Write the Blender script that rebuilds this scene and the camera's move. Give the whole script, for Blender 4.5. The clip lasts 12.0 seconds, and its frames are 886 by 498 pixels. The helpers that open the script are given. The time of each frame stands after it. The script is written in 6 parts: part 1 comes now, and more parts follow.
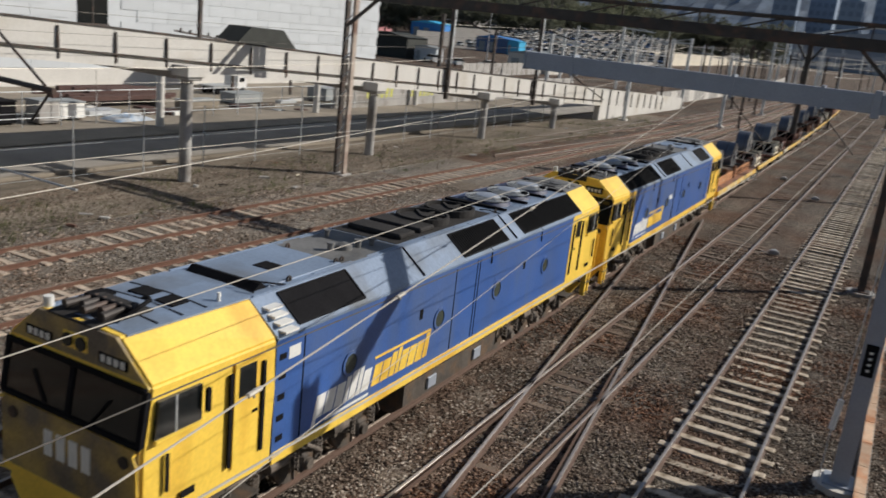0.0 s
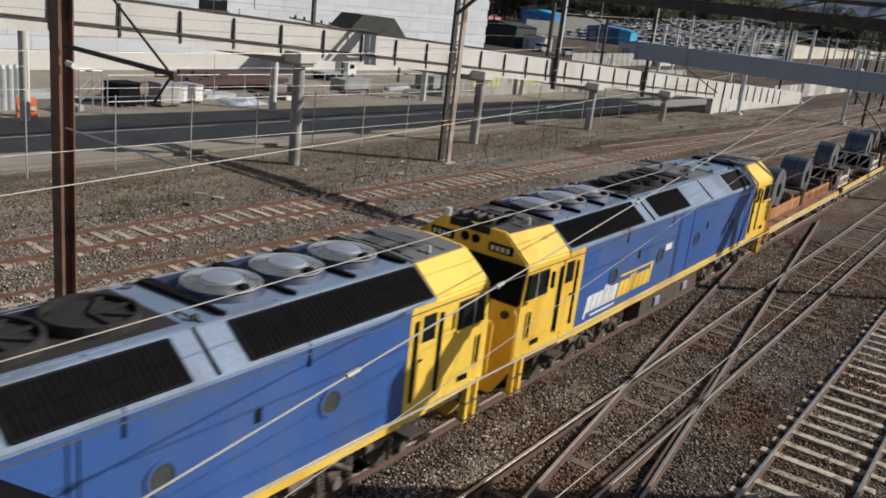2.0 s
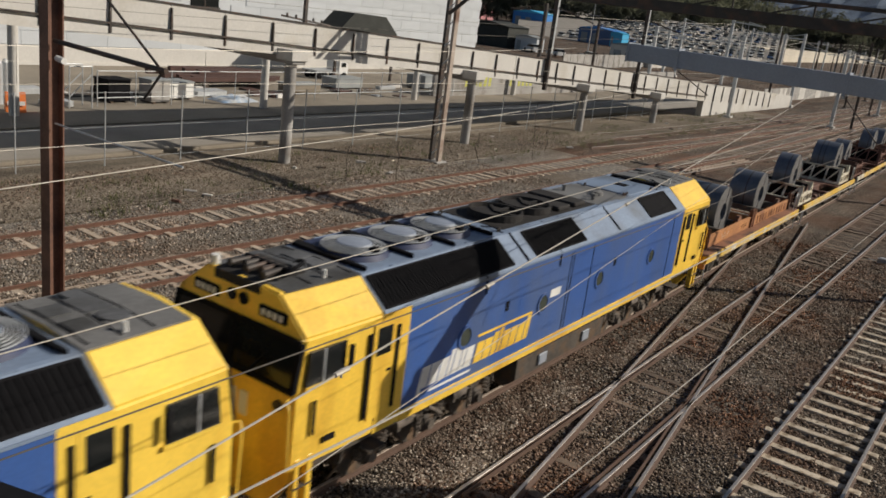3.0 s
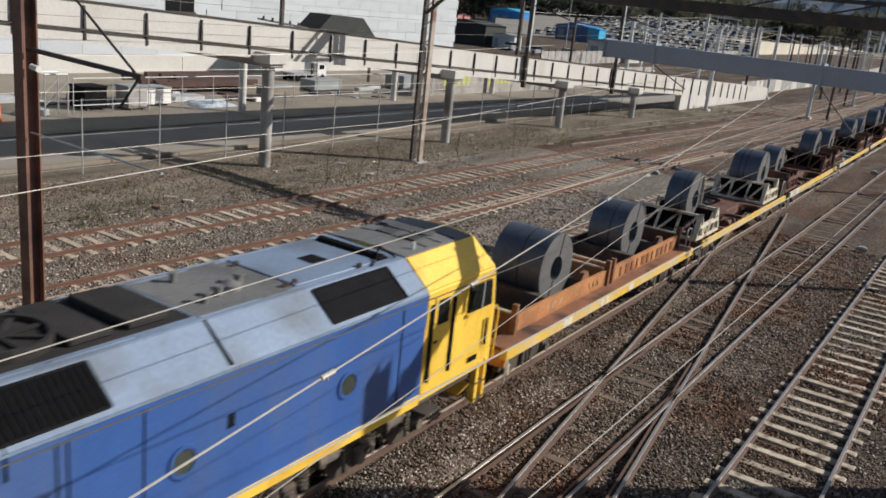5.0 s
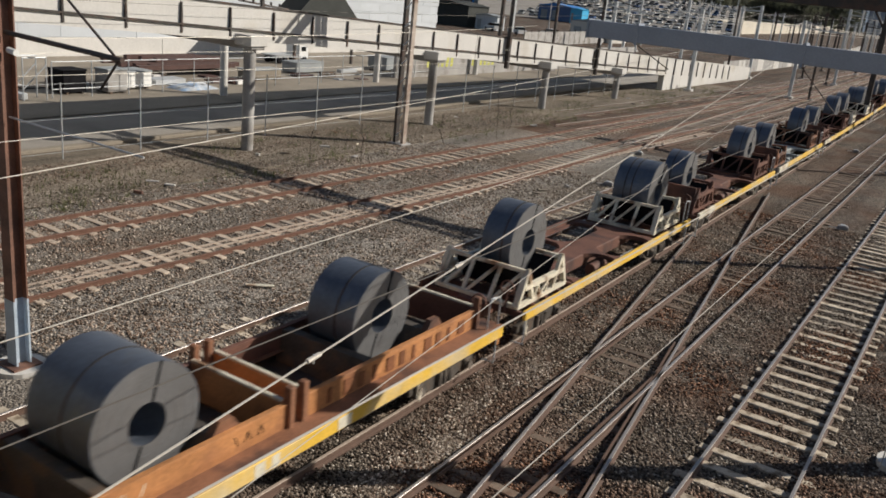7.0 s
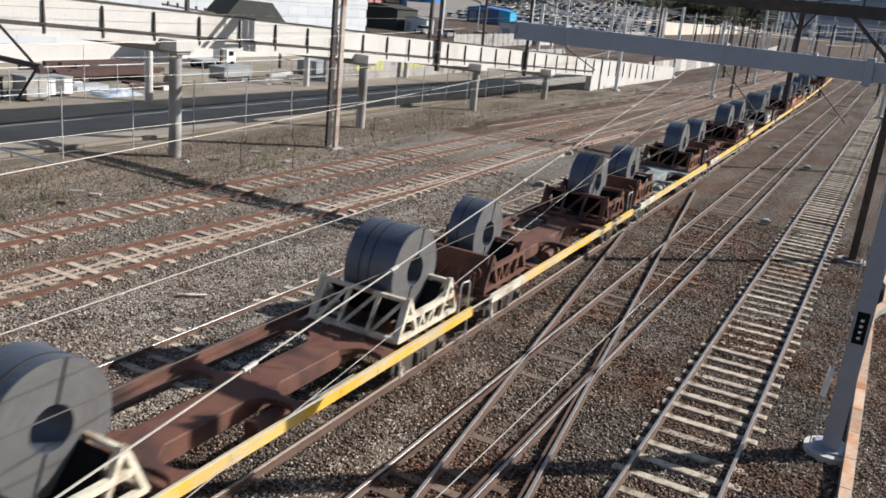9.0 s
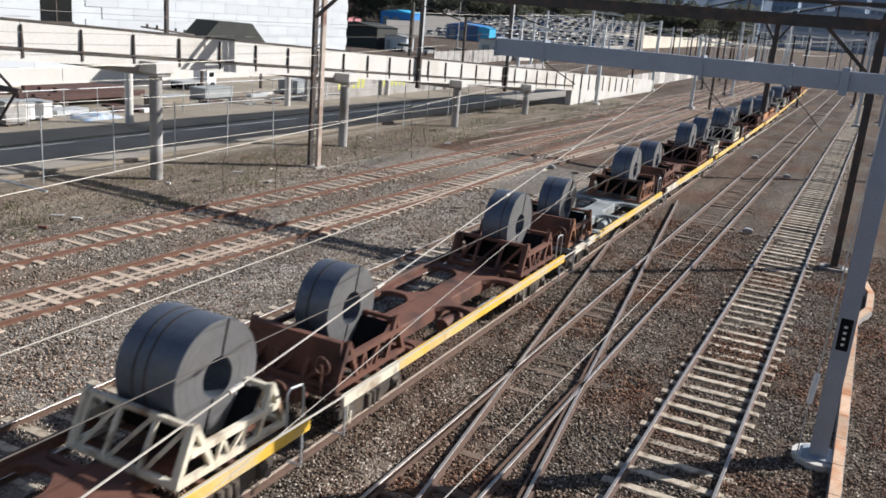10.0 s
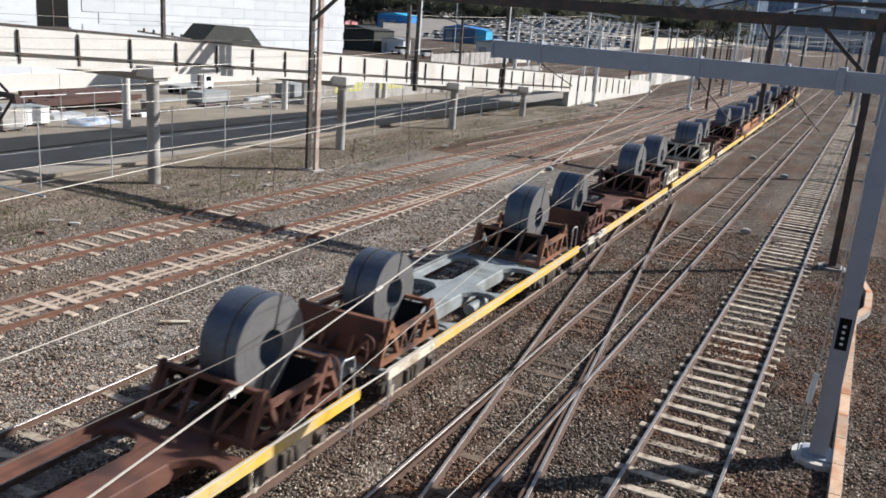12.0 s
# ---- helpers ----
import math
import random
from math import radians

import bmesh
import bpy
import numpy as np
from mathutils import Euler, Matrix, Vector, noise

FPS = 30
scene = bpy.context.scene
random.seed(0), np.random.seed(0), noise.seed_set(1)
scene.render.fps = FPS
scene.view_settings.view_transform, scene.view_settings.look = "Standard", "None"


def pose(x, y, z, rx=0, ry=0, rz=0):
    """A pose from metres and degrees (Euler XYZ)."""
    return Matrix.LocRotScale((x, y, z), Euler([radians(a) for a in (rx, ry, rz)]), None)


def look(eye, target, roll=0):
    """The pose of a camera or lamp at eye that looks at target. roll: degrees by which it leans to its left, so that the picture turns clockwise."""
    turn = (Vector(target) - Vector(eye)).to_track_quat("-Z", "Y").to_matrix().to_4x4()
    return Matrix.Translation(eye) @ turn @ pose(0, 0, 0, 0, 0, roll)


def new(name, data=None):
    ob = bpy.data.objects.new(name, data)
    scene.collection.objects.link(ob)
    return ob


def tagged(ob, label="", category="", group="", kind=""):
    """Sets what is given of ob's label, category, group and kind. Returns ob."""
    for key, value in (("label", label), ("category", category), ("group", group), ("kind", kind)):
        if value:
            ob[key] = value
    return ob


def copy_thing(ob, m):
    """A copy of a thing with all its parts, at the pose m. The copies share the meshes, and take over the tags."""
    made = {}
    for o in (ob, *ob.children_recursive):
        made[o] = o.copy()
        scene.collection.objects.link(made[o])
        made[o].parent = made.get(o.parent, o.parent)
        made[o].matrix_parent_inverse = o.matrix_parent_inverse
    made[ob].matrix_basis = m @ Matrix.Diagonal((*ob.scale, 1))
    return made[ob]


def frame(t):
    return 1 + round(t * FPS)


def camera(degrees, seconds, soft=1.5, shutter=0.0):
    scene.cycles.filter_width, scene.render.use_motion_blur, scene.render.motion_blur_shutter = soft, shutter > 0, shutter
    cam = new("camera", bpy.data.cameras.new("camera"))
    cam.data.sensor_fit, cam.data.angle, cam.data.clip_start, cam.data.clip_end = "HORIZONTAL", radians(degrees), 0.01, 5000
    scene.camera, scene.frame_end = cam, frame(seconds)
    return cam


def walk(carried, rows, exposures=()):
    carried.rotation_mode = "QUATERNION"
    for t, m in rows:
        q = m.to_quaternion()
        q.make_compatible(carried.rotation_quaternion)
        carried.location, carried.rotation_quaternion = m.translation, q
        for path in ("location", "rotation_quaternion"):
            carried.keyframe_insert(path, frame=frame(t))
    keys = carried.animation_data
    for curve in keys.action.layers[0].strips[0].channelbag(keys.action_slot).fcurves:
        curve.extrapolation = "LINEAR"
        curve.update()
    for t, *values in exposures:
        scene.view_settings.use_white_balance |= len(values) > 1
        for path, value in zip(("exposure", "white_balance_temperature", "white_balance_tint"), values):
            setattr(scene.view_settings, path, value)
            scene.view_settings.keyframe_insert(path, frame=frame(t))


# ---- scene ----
cam = camera(55.2, 12.0, soft=1.7, shutter=0.4)
EYE = (0.0, 0.0, 8.0)
TURNS = [(0.0, 29.34, -15.06, -6.07), (0.5, 34.27, -15.95, -6.05), (1.0, 37.04, -16.29, -5.82),
         (1.5, 37.05, -16.51, -5.96), (2.0, 36.53, -16.56, -6.39), (2.5, 36.35, -16.56, -6.87),
         (3.0, 36.03, -16.53, -7.07), (5.0, 34.50, -16.38, -5.95), (5.5, 34.44, -16.14, -5.80),
         (6.0, 34.46, -16.22, -5.69), (6.5, 34.15, -16.64, -5.81), (7.0, 33.35, -17.47, -5.75),
         (7.5, 32.18, -17.69, -5.41), (9.5, 27.69, -16.23, -5.30), (10.0, 27.34, -15.61, -4.61),
         (10.5, 28.03, -15.71, -4.30), (11.0, 28.39, -15.73, -4.51), (11.5, 27.91, -15.63, -4.14),
         (12.0, 27.12, -15.43, -4.24)]
walk(cam, [(t, pose(*EYE, 90 + p, r, y)) for t, y, p, r in TURNS], [(0.0, 0.0, 6400, 10), (1.0, -0.08, 6300, 10), (2.2, -0.02, 6300, 10), (3.0, -0.18, 6800, 10), (3.5, -0.1, 6650, 10), (5.0, 0.11, 6280, 10), (5.6, 0.11, 6350, 10), (6.5, 0.06, 6550, 10), (7.5, 0.17, 6500, 10), (9.5, 0.6, 6080, 11), (12.0, 0.62, 6050, 11)])

# ---- light ----
SUN_DIR = Vector((0.72, 0.69, 0)).normalized() * math.cos(radians(31)) + Vector((0, 0, math.sin(radians(31))))
world = bpy.data.worlds.new("world")
scene.world = world
world.use_nodes = True
wn = world.node_tree.nodes
sky = wn.new("ShaderNodeTexSky")
sky.sky_type, sky.sun_disc = "NISHITA", False
sky.sun_elevation, sky.sun_rotation = radians(31), math.atan2(SUN_DIR.x, SUN_DIR.y)
world.node_tree.links.new(sky.outputs[0], wn["Background"].inputs[0])
wn["Background"].inputs[1].default_value = 0.055
lamp = bpy.data.lights.new("sun", "SUN")
lamp.energy, lamp.angle, lamp.color = 4.6, radians(0.53), (1.0, 0.93, 0.82)
sun = new("sun", lamp)
sun.matrix_world = look((60, 60, 60), Vector((60, 60, 60)) - SUN_DIR)


# ---- materials ----
def mat(name, color, rough=0.7, metal=0.0, var=0.25, scale=3.0, fine=40.0, bump=0.15, stain=None, stain_amt=0.5, spec=0.5, rand=0.0, streak=None):
    """A surface with broad blotches, fine grain, an optional second stain colour and small relief."""
    m = bpy.data.materials.new(name)
    m.use_nodes = True
    nt = m.node_tree
    n, l = nt.nodes, nt.links
    b = n["Principled BSDF"]
    b.inputs["Roughness"].default_value = rough
    b.inputs["Metallic"].default_value = metal
    b.inputs["Specular IOR Level"].default_value = spec
    co = n.new("ShaderNodeTexCoord")
    src = co.outputs["Object"]
    if streak:
        mp = n.new("ShaderNodeMapping")
        mp.inputs["Scale"].default_value = streak
        l.new(src, mp.inputs[0])
        src = mp.outputs[0]
    big = n.new("ShaderNodeTexNoise")
    big.inputs["Scale"].default_value, big.inputs["Detail"].default_value = scale, 6
    small = n.new("ShaderNodeTexNoise")
    small.inputs["Scale"].default_value, small.inputs["Detail"].default_value = fine, 4
    l.new(src, big.inputs["Vector"])
    l.new(co.outputs["Object"], small.inputs["Vector"])
    add = n.new("ShaderNodeMath")
    add.operation = "ADD"
    l.new(big.outputs[0], add.inputs[0])
    l.new(small.outputs[0], add.inputs[1])
    rmp = n.new("ShaderNodeMapRange")
    rmp.inputs[1].default_value, rmp.inputs[2].default_value = 0.65, 1.35
    rmp.inputs[3].default_value, rmp.inputs[4].default_value = 1 - var, 1 + var
    l.new(add.outputs[0], rmp.inputs[0])
    val = rmp.outputs[0]
    if rand:
        oi = n.new("ShaderNodeObjectInfo")
        rr = n.new("ShaderNodeMapRange")
        rr.inputs[3].default_value, rr.inputs[4].default_value = 1 - rand, 1 + rand
        l.new(oi.outputs["Random"], rr.inputs[0])
        mm = n.new("ShaderNodeMath")
        mm.operation = "MULTIPLY"
        l.new(val, mm.inputs[0])
        l.new(rr.outputs[0], mm.inputs[1])
        val = mm.outputs[0]
    base = n.new("ShaderNodeMix")
    base.data_type = "RGBA"
    base.inputs["A"].default_value = (*color, 1)
    base.inputs["B"].default_value = (*(stain or color), 1)
    if stain:
        st = n.new("ShaderNodeTexNoise")
        st.inputs["Scale"].default_value, st.inputs["Detail"].default_value = scale * 0.6, 8
        l.new(src, st.inputs["Vector"])
        sr = n.new("ShaderNodeMapRange")
        sr.inputs[1].default_value, sr.inputs[2].default_value = 0.62 - 0.25 * stain_amt, 0.72 - 0.1 * stain_amt
        l.new(st.outputs[0], sr.inputs[0])
        l.new(sr.outputs[0], base.inputs["Factor"])
    else:
        base.inputs["Factor"].default_value = 0
    mul = n.new("ShaderNodeVectorMath")
    mul.operation = "MULTIPLY"
    l.new(base.outputs["Result"], mul.inputs[0])
    l.new(val, mul.inputs[1])
    l.new(mul.outputs[0], b.inputs["Base Color"])
    if bump:
        bp = n.new("ShaderNodeBump")
        bp.inputs["Strength"].default_value, bp.inputs["Distance"].default_value = bump, 0.02
        l.new(add.outputs[0], bp.inputs["Height"])
        l.new(bp.outputs[0], b.inputs["Normal"])
    return m


def ground_mat(name, dark, light, cell, dirt, dirt_scale=0.12, relief=0.6):
    """Loose stone or earth: cells of stone size in several tones, broad dirt patches, strong small relief."""
    m = bpy.data.materials.new(name)
    m.use_nodes = True
    n, l = m.node_tree.nodes, m.node_tree.links
    b = n["Principled BSDF"]
    b.inputs["Roughness"].default_value, b.inputs["Specular IOR Level"].default_value = 0.95, 0.2
    co = n.new("ShaderNodeTexCoord")
    vo = n.new("ShaderNodeTexVoronoi")
    vo.inputs["Scale"].default_value = 1 / cell
    l.new(co.outputs["Object"], vo.inputs["Vector"])
    sep = n.new("ShaderNodeSeparateColor")
    l.new(vo.outputs["Color"], sep.inputs[0])
    mx = n.new("ShaderNodeMix")
    mx.data_type = "RGBA"
    mx.inputs["A"].default_value, mx.inputs["B"].default_value = (*dark, 1), (*light, 1)
    l.new(sep.outputs[0], mx.inputs["Factor"])
    no = n.new("ShaderNodeTexNoise")
    no.inputs["Scale"].default_value, no.inputs["Detail"].default_value = dirt_scale, 9
    l.new(co.outputs["Object"], no.inputs["Vector"])
    mr = n.new("ShaderNodeMapRange")
    mr.inputs[1].default_value, mr.inputs[2].default_value = 0.42, 0.68
    mr.inputs[4].default_value = 0.75
    l.new(no.outputs[0], mr.inputs[0])
    m2 = n.new("ShaderNodeMix")
    m2.data_type = "RGBA"
    m2.inputs["B"].default_value = (*dirt, 1)
    l.new(mx.outputs["Result"], m2.inputs["A"])
    l.new(mr.outputs[0], m2.inputs["Factor"])
    # long oily and washed-out streaks that run with the tracks
    mp = n.new("ShaderNodeMapping")
    mp.inputs["Scale"].default_value = (0.55, 0.07, 1.0)
    l.new(co.outputs["Object"], mp.inputs["Vector"])
    st = n.new("ShaderNodeTexNoise")
    st.inputs["Scale"].default_value, st.inputs["Detail"].default_value, st.inputs["Roughness"].default_value = 1.0, 6, 0.65
    l.new(mp.outputs[0], st.inputs["Vector"])
    sr = n.new("ShaderNodeMapRange")
    sr.inputs[1].default_value, sr.inputs[2].default_value = 0.34, 0.66
    sr.inputs[3].default_value, sr.inputs[4].default_value = 0.62, 1.38
    l.new(st.outputs[0], sr.inputs[0])
    m3 = n.new("ShaderNodeVectorMath")
    m3.operation = "SCALE"
    l.new(m2.outputs["Result"], m3.inputs[0])
    l.new(sr.outputs[0], m3.inputs["Scale"])
    l.new(m3.outputs[0], b.inputs["Base Color"])
    bp = n.new("ShaderNodeBump")
    bp.inputs["Strength"].default_value, bp.inputs["Distance"].default_value = relief, cell
    l.new(vo.outputs["Distance"], bp.inputs["Height"])
    bp.invert = True
    l.new(bp.outputs[0], b.inputs["Normal"])
    return m


M = {
    "ballast": ground_mat("ballast", (0.022, 0.018, 0.015), (0.24, 0.2, 0.165), 0.05, (0.12, 0.062, 0.038), 0.22, 1.0),
    "dirt": ground_mat("dirt", (0.09, 0.075, 0.06), (0.27, 0.23, 0.185), 0.06, (0.22, 0.185, 0.145), 0.16, 0.6),
    "ballast_grey": ground_mat("ballast_grey", (0.05, 0.045, 0.042), (0.44, 0.4, 0.35), 0.05, (0.19, 0.15, 0.115), 0.22, 1.0),
    "asphalt": mat("asphalt", (0.29, 0.268, 0.24), 0.9, var=0.3, scale=0.4, fine=30, bump=0.2),
    "pavement": mat("pavement", (0.26, 0.225, 0.18), 0.9, var=0.25, scale=0.3, fine=12, bump=0.2, stain=(0.16, 0.135, 0.105)),
    "concrete": mat("concrete", (0.59, 0.575, 0.55), 0.85, var=0.1, scale=0.5, fine=9, bump=0.1, stain=(0.52, 0.49, 0.44), stain_amt=0.35),
    "concrete_dark": mat("concrete_dark", (0.36, 0.35, 0.34), 0.85, var=0.2, scale=1.0, fine=14, bump=0.15, stain=(0.22, 0.2, 0.18)),
    "block": mat("block", (0.52, 0.55, 0.585), 0.85, var=0.07, scale=0.6, fine=9, bump=0.1, rand=0.05),
    "rail": mat("rail", (0.115, 0.07, 0.052), 0.75, var=0.25, scale=4, fine=40, bump=0.2),
    "rail_head": mat("rail_head", (0.40, 0.37, 0.35), 0.4, 0.6, var=0.15, scale=2, fine=30, bump=0.05),
    "sleeper": mat("sleeper", (0.50, 0.43, 0.34), 0.9, var=0.25, scale=6, fine=40, bump=0.3, rand=0.3, stain=(0.2, 0.15, 0.1)),
    "sleeper_dark": mat("sleeper_dark", (0.11, 0.085, 0.065), 0.9, var=0.3, scale=6, fine=40, bump=0.3, rand=0.35, stain=(0.2, 0.16, 0.12)),
    "sleeper_old": mat("sleeper_old", (0.16, 0.12, 0.09), 0.9, var=0.3, scale=6, fine=40, bump=0.3, rand=0.35, stain=(0.13, 0.08, 0.055)),
    "steel_dark": mat("steel_dark", (0.05, 0.043, 0.04), 0.6, 0.2, var=0.3, scale=3, fine=30, bump=0.1, stain=(0.1, 0.06, 0.045)),
    "steel_rust": mat("steel_rust", (0.2, 0.105, 0.075), 0.75, 0.1, var=0.3, scale=2, fine=30, bump=0.15, stain=(0.1, 0.055, 0.045)),
    # mast steel lightened to look sunlit, with rusty stains
    "mast_sunlit": mat("mast_sunlit", (0.42, 0.35, 0.3), 0.6, 0.1, var=0.25, scale=2, fine=20, bump=0.1, stain=(0.2, 0.12, 0.09), stain_amt=0.6),
    "steel_grey": mat("steel_grey", (0.31, 0.345, 0.41), 0.5, 0.1, var=0.1, scale=2, fine=25, bump=0.05),
    "galv": mat("galv", (0.5, 0.52, 0.54), 0.5, 0.4, var=0.15, scale=4, fine=30, bump=0.05),
    "wire": mat("wire", (0.62, 0.58, 0.52), 0.4, 0.5, var=0.1, scale=4, fine=30, bump=0),
    "wire_dark": mat("wire_dark", (0.12, 0.11, 0.10), 0.5, 0.4, var=0.1, scale=4, fine=30, bump=0),
    "blue": mat("blue", (0.045, 0.115, 0.36), 0.38, var=0.16, scale=1.1, fine=18, bump=0.03, stain=(0.08, 0.13, 0.28), stain_amt=0.45, streak=(1, 1, 0.35)),
    "bluegrey": mat("bluegrey", (0.205, 0.27, 0.385), 0.42, var=0.18, scale=1.0, fine=14, bump=0.04, stain=(0.14, 0.16, 0.19), stain_amt=0.5),
    "roofgrey": mat("roofgrey", (0.17, 0.17, 0.17), 0.6, var=0.25, scale=1.5, fine=14, bump=0.06, stain=(0.1, 0.1, 0.1), stain_amt=0.5),
    "roofdirt": mat("roofdirt", (0.12, 0.125, 0.135), 0.7, var=0.35, scale=1.5, fine=14, bump=0.1, stain=(0.05, 0.05, 0.05), stain_amt=0.8),
    "yellow": mat("yellow", (0.92, 0.63, 0.095), 0.42, var=0.12, scale=1.4, fine=16, bump=0.03, stain=(0.75, 0.44, 0.055), stain_amt=0.3, streak=(1, 1, 0.3)),
    "yellow_warm": mat("yellow_warm", (0.92, 0.6, 0.08), 0.42, var=0.14, scale=1.4, fine=16, bump=0.03, stain=(0.7, 0.4, 0.05), stain_amt=0.35, streak=(1, 1, 0.3)),
    # cab yellow with grime, darkened further for the shade on the front
    "yellow_grime_shade": mat("yellow_grime_shade", (0.42, 0.3, 0.1), 0.6, var=0.3, scale=2.2, fine=22, bump=0.05, stain=(0.16, 0.13, 0.1), stain_amt=0.8),
    "white": mat("white", (0.78, 0.78, 0.76), 0.5, var=0.1, scale=3, fine=20, bump=0.05),
    "frame_grey": mat("frame_grey", (0.3, 0.33, 0.34), 0.6, var=0.2, scale=1.5, fine=18, bump=0.05, stain=(0.18, 0.19, 0.18)),
    "cream": mat("cream", (0.7, 0.65, 0.53), 0.6, var=0.2, scale=3, fine=20, bump=0.1, stain=(0.25, 0.15, 0.09), stain_amt=0.4),
    "black": mat("black", (0.012, 0.012, 0.014), 0.9, spec=0.08, var=0.3, scale=3, fine=30, bump=0.1),
    "soot": mat("soot", (0.036, 0.034, 0.034), 0.85, spec=0.2, var=0.4, scale=2, fine=20, bump=0.15),
    "bogie": mat("bogie", (0.07, 0.059, 0.05), 0.8, var=0.4, scale=4, fine=30, bump=0.3, stain=(0.12, 0.075, 0.045)),
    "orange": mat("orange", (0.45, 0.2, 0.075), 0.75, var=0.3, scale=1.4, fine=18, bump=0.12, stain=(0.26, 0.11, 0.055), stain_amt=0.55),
    "wagon_yellow": mat("wagon_yellow", (0.75, 0.47, 0.06), 0.6, var=0.18, scale=1.2, fine=18, bump=0.05, stain=(0.6, 0.5, 0.33), stain_amt=0.55),
    "orange_dark": mat("orange_dark", (0.2, 0.075, 0.03), 0.8, var=0.3, scale=3, fine=20, bump=0.1),
    "orange_rust": mat("orange_rust", (0.24, 0.11, 0.06), 0.75, var=0.3, scale=2, fine=20, bump=0.1, stain=(0.06, 0.035, 0.03), stain_amt=0.6),
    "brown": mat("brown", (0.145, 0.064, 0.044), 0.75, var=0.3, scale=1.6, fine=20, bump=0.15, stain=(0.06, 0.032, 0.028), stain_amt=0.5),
    "capgrey": mat("capgrey", (0.27, 0.31, 0.39), 0.5, var=0.15, scale=3, fine=20, bump=0.02),
    "fan_dark": mat("fan_dark", (0.028, 0.04, 0.095), 0.6, var=0.3, scale=3, fine=20, bump=0.02),
    "grille_back": mat("grille_back", (0.007, 0.007, 0.008), 0.9, spec=0.05, var=0.4, scale=6, fine=40, bump=0.2),
    "rib": mat("rib", (0.012, 0.012, 0.014), 0.7, spec=0.06, var=0.2, scale=3, fine=30, bump=0),
    "rail_pale": mat("rail_pale", (0.42, 0.34, 0.28), 0.6, 0.1, var=0.15, scale=2, fine=30, bump=0.03),
    "rail_shine": mat("rail_shine", (0.42, 0.38, 0.34), 0.5, 0.4, var=0.1, scale=2, fine=30, bump=0.03),
    "coil": mat("coil", (0.125, 0.148, 0.19), 0.48, 0.55, var=0.18, scale=2.0, fine=12, bump=0.02, stain=(0.16, 0.165, 0.17), stain_amt=0.3),
    "coil_face": mat("coil_face", (0.19, 0.19, 0.195), 0.55, 0.45, var=0.2, scale=2.5, fine=60, bump=0.1, stain=(0.17, 0.165, 0.165), stain_amt=0.4),
    "glass": mat("glass", (0.012, 0.014, 0.015), 0.1, var=0.1, scale=2, fine=8, bump=0, spec=0.35),
    "porthole": mat("porthole", (0.055, 0.065, 0.055), 0.25, var=0.2, scale=2, fine=8, bump=0, spec=0.4),
    # leaf colour greyed and lifted to stand in for haze on far trees
    "leaf": mat("leaf", (0.1, 0.108, 0.1), 0.8, var=0.5, scale=0.35, fine=2.0, bump=0.2, stain=(0.13, 0.125, 0.085), stain_amt=0.5),
    # bluish base and blotch colours carry the haze over the far ridge
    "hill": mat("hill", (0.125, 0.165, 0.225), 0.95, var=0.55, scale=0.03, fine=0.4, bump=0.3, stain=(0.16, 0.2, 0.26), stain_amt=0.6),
    "bark": mat("bark", (0.09, 0.07, 0.055), 0.9, var=0.3, scale=2, fine=10, bump=0.4),
    "tarp_pale": mat("tarp_pale", (0.2, 0.3, 0.45), 0.6, var=0.3, scale=1.5, fine=4, bump=0.05, stain=(0.55, 0.56, 0.56), stain_amt=0.8),
    "tarp": mat("tarp", (0.03, 0.2, 0.55), 0.6, var=0.1, scale=0.5, fine=4, bump=0.05),
    "cyan": mat("cyan", (0.05, 0.42, 0.72), 0.5, var=0.1, scale=0.5, fine=4, bump=0.05),
    "fence_dark": mat("fence_dark", (0.03, 0.033, 0.03), 0.8, var=0.3, scale=1, fine=6, bump=0.1),
    "signal_orange": mat("signal_orange", (0.75, 0.2, 0.05), 0.6, var=0.1, scale=3, fine=20, bump=0.05),
    "far_wall": mat("far_wall", (0.6, 0.55, 0.46), 0.85, var=0.15, scale=0.1, fine=1.5, bump=0.1),
    "sleeper_conc": mat("sleeper_conc", (0.48, 0.4, 0.32), 0.9, var=0.2, scale=5, fine=40, bump=0.2, rand=0.2, stain=(0.33, 0.24, 0.17)),
    "rail_red": mat("rail_red", (0.15, 0.076, 0.052), 0.8, var=0.25, scale=4, fine=40, bump=0.2),
    "graffiti": mat("graffiti", (0.5, 0.5, 0.12), 0.8, var=0.2, scale=1, fine=9, bump=0.05),
    "car_white": mat("car_white", (0.7, 0.7, 0.7), 0.3, var=0.05, bump=0),
    "car_dark": mat("car_dark", (0.06, 0.07, 0.085), 0.3, var=0.05, bump=0),
    "car_silver": mat("car_silver", (0.38, 0.4, 0.42), 0.3, 0.3, var=0.05, bump=0),
    "car_blue": mat("car_blue", (0.05, 0.12, 0.28), 0.3, var=0.05, bump=0),
    # tower walls and windows: distance haze is mixed into these blue-grey colours
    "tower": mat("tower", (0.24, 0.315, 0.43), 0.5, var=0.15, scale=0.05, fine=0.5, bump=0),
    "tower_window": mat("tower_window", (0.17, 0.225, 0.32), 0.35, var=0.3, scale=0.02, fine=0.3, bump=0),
    # brown dust, made paler than bogie so outer parts look sunlit
    "bogie_dust_lit": mat("bogie_dust_lit", (0.15, 0.125, 0.105), 0.85, var=0.4, scale=5, fine=30, bump=0.3, stain=(0.05, 0.042, 0.036), stain_amt=0.6),
    "mast_base": mat("mast_base", (0.4, 0.47, 0.55), 0.6, var=0.15, scale=3, fine=20, bump=0.05),
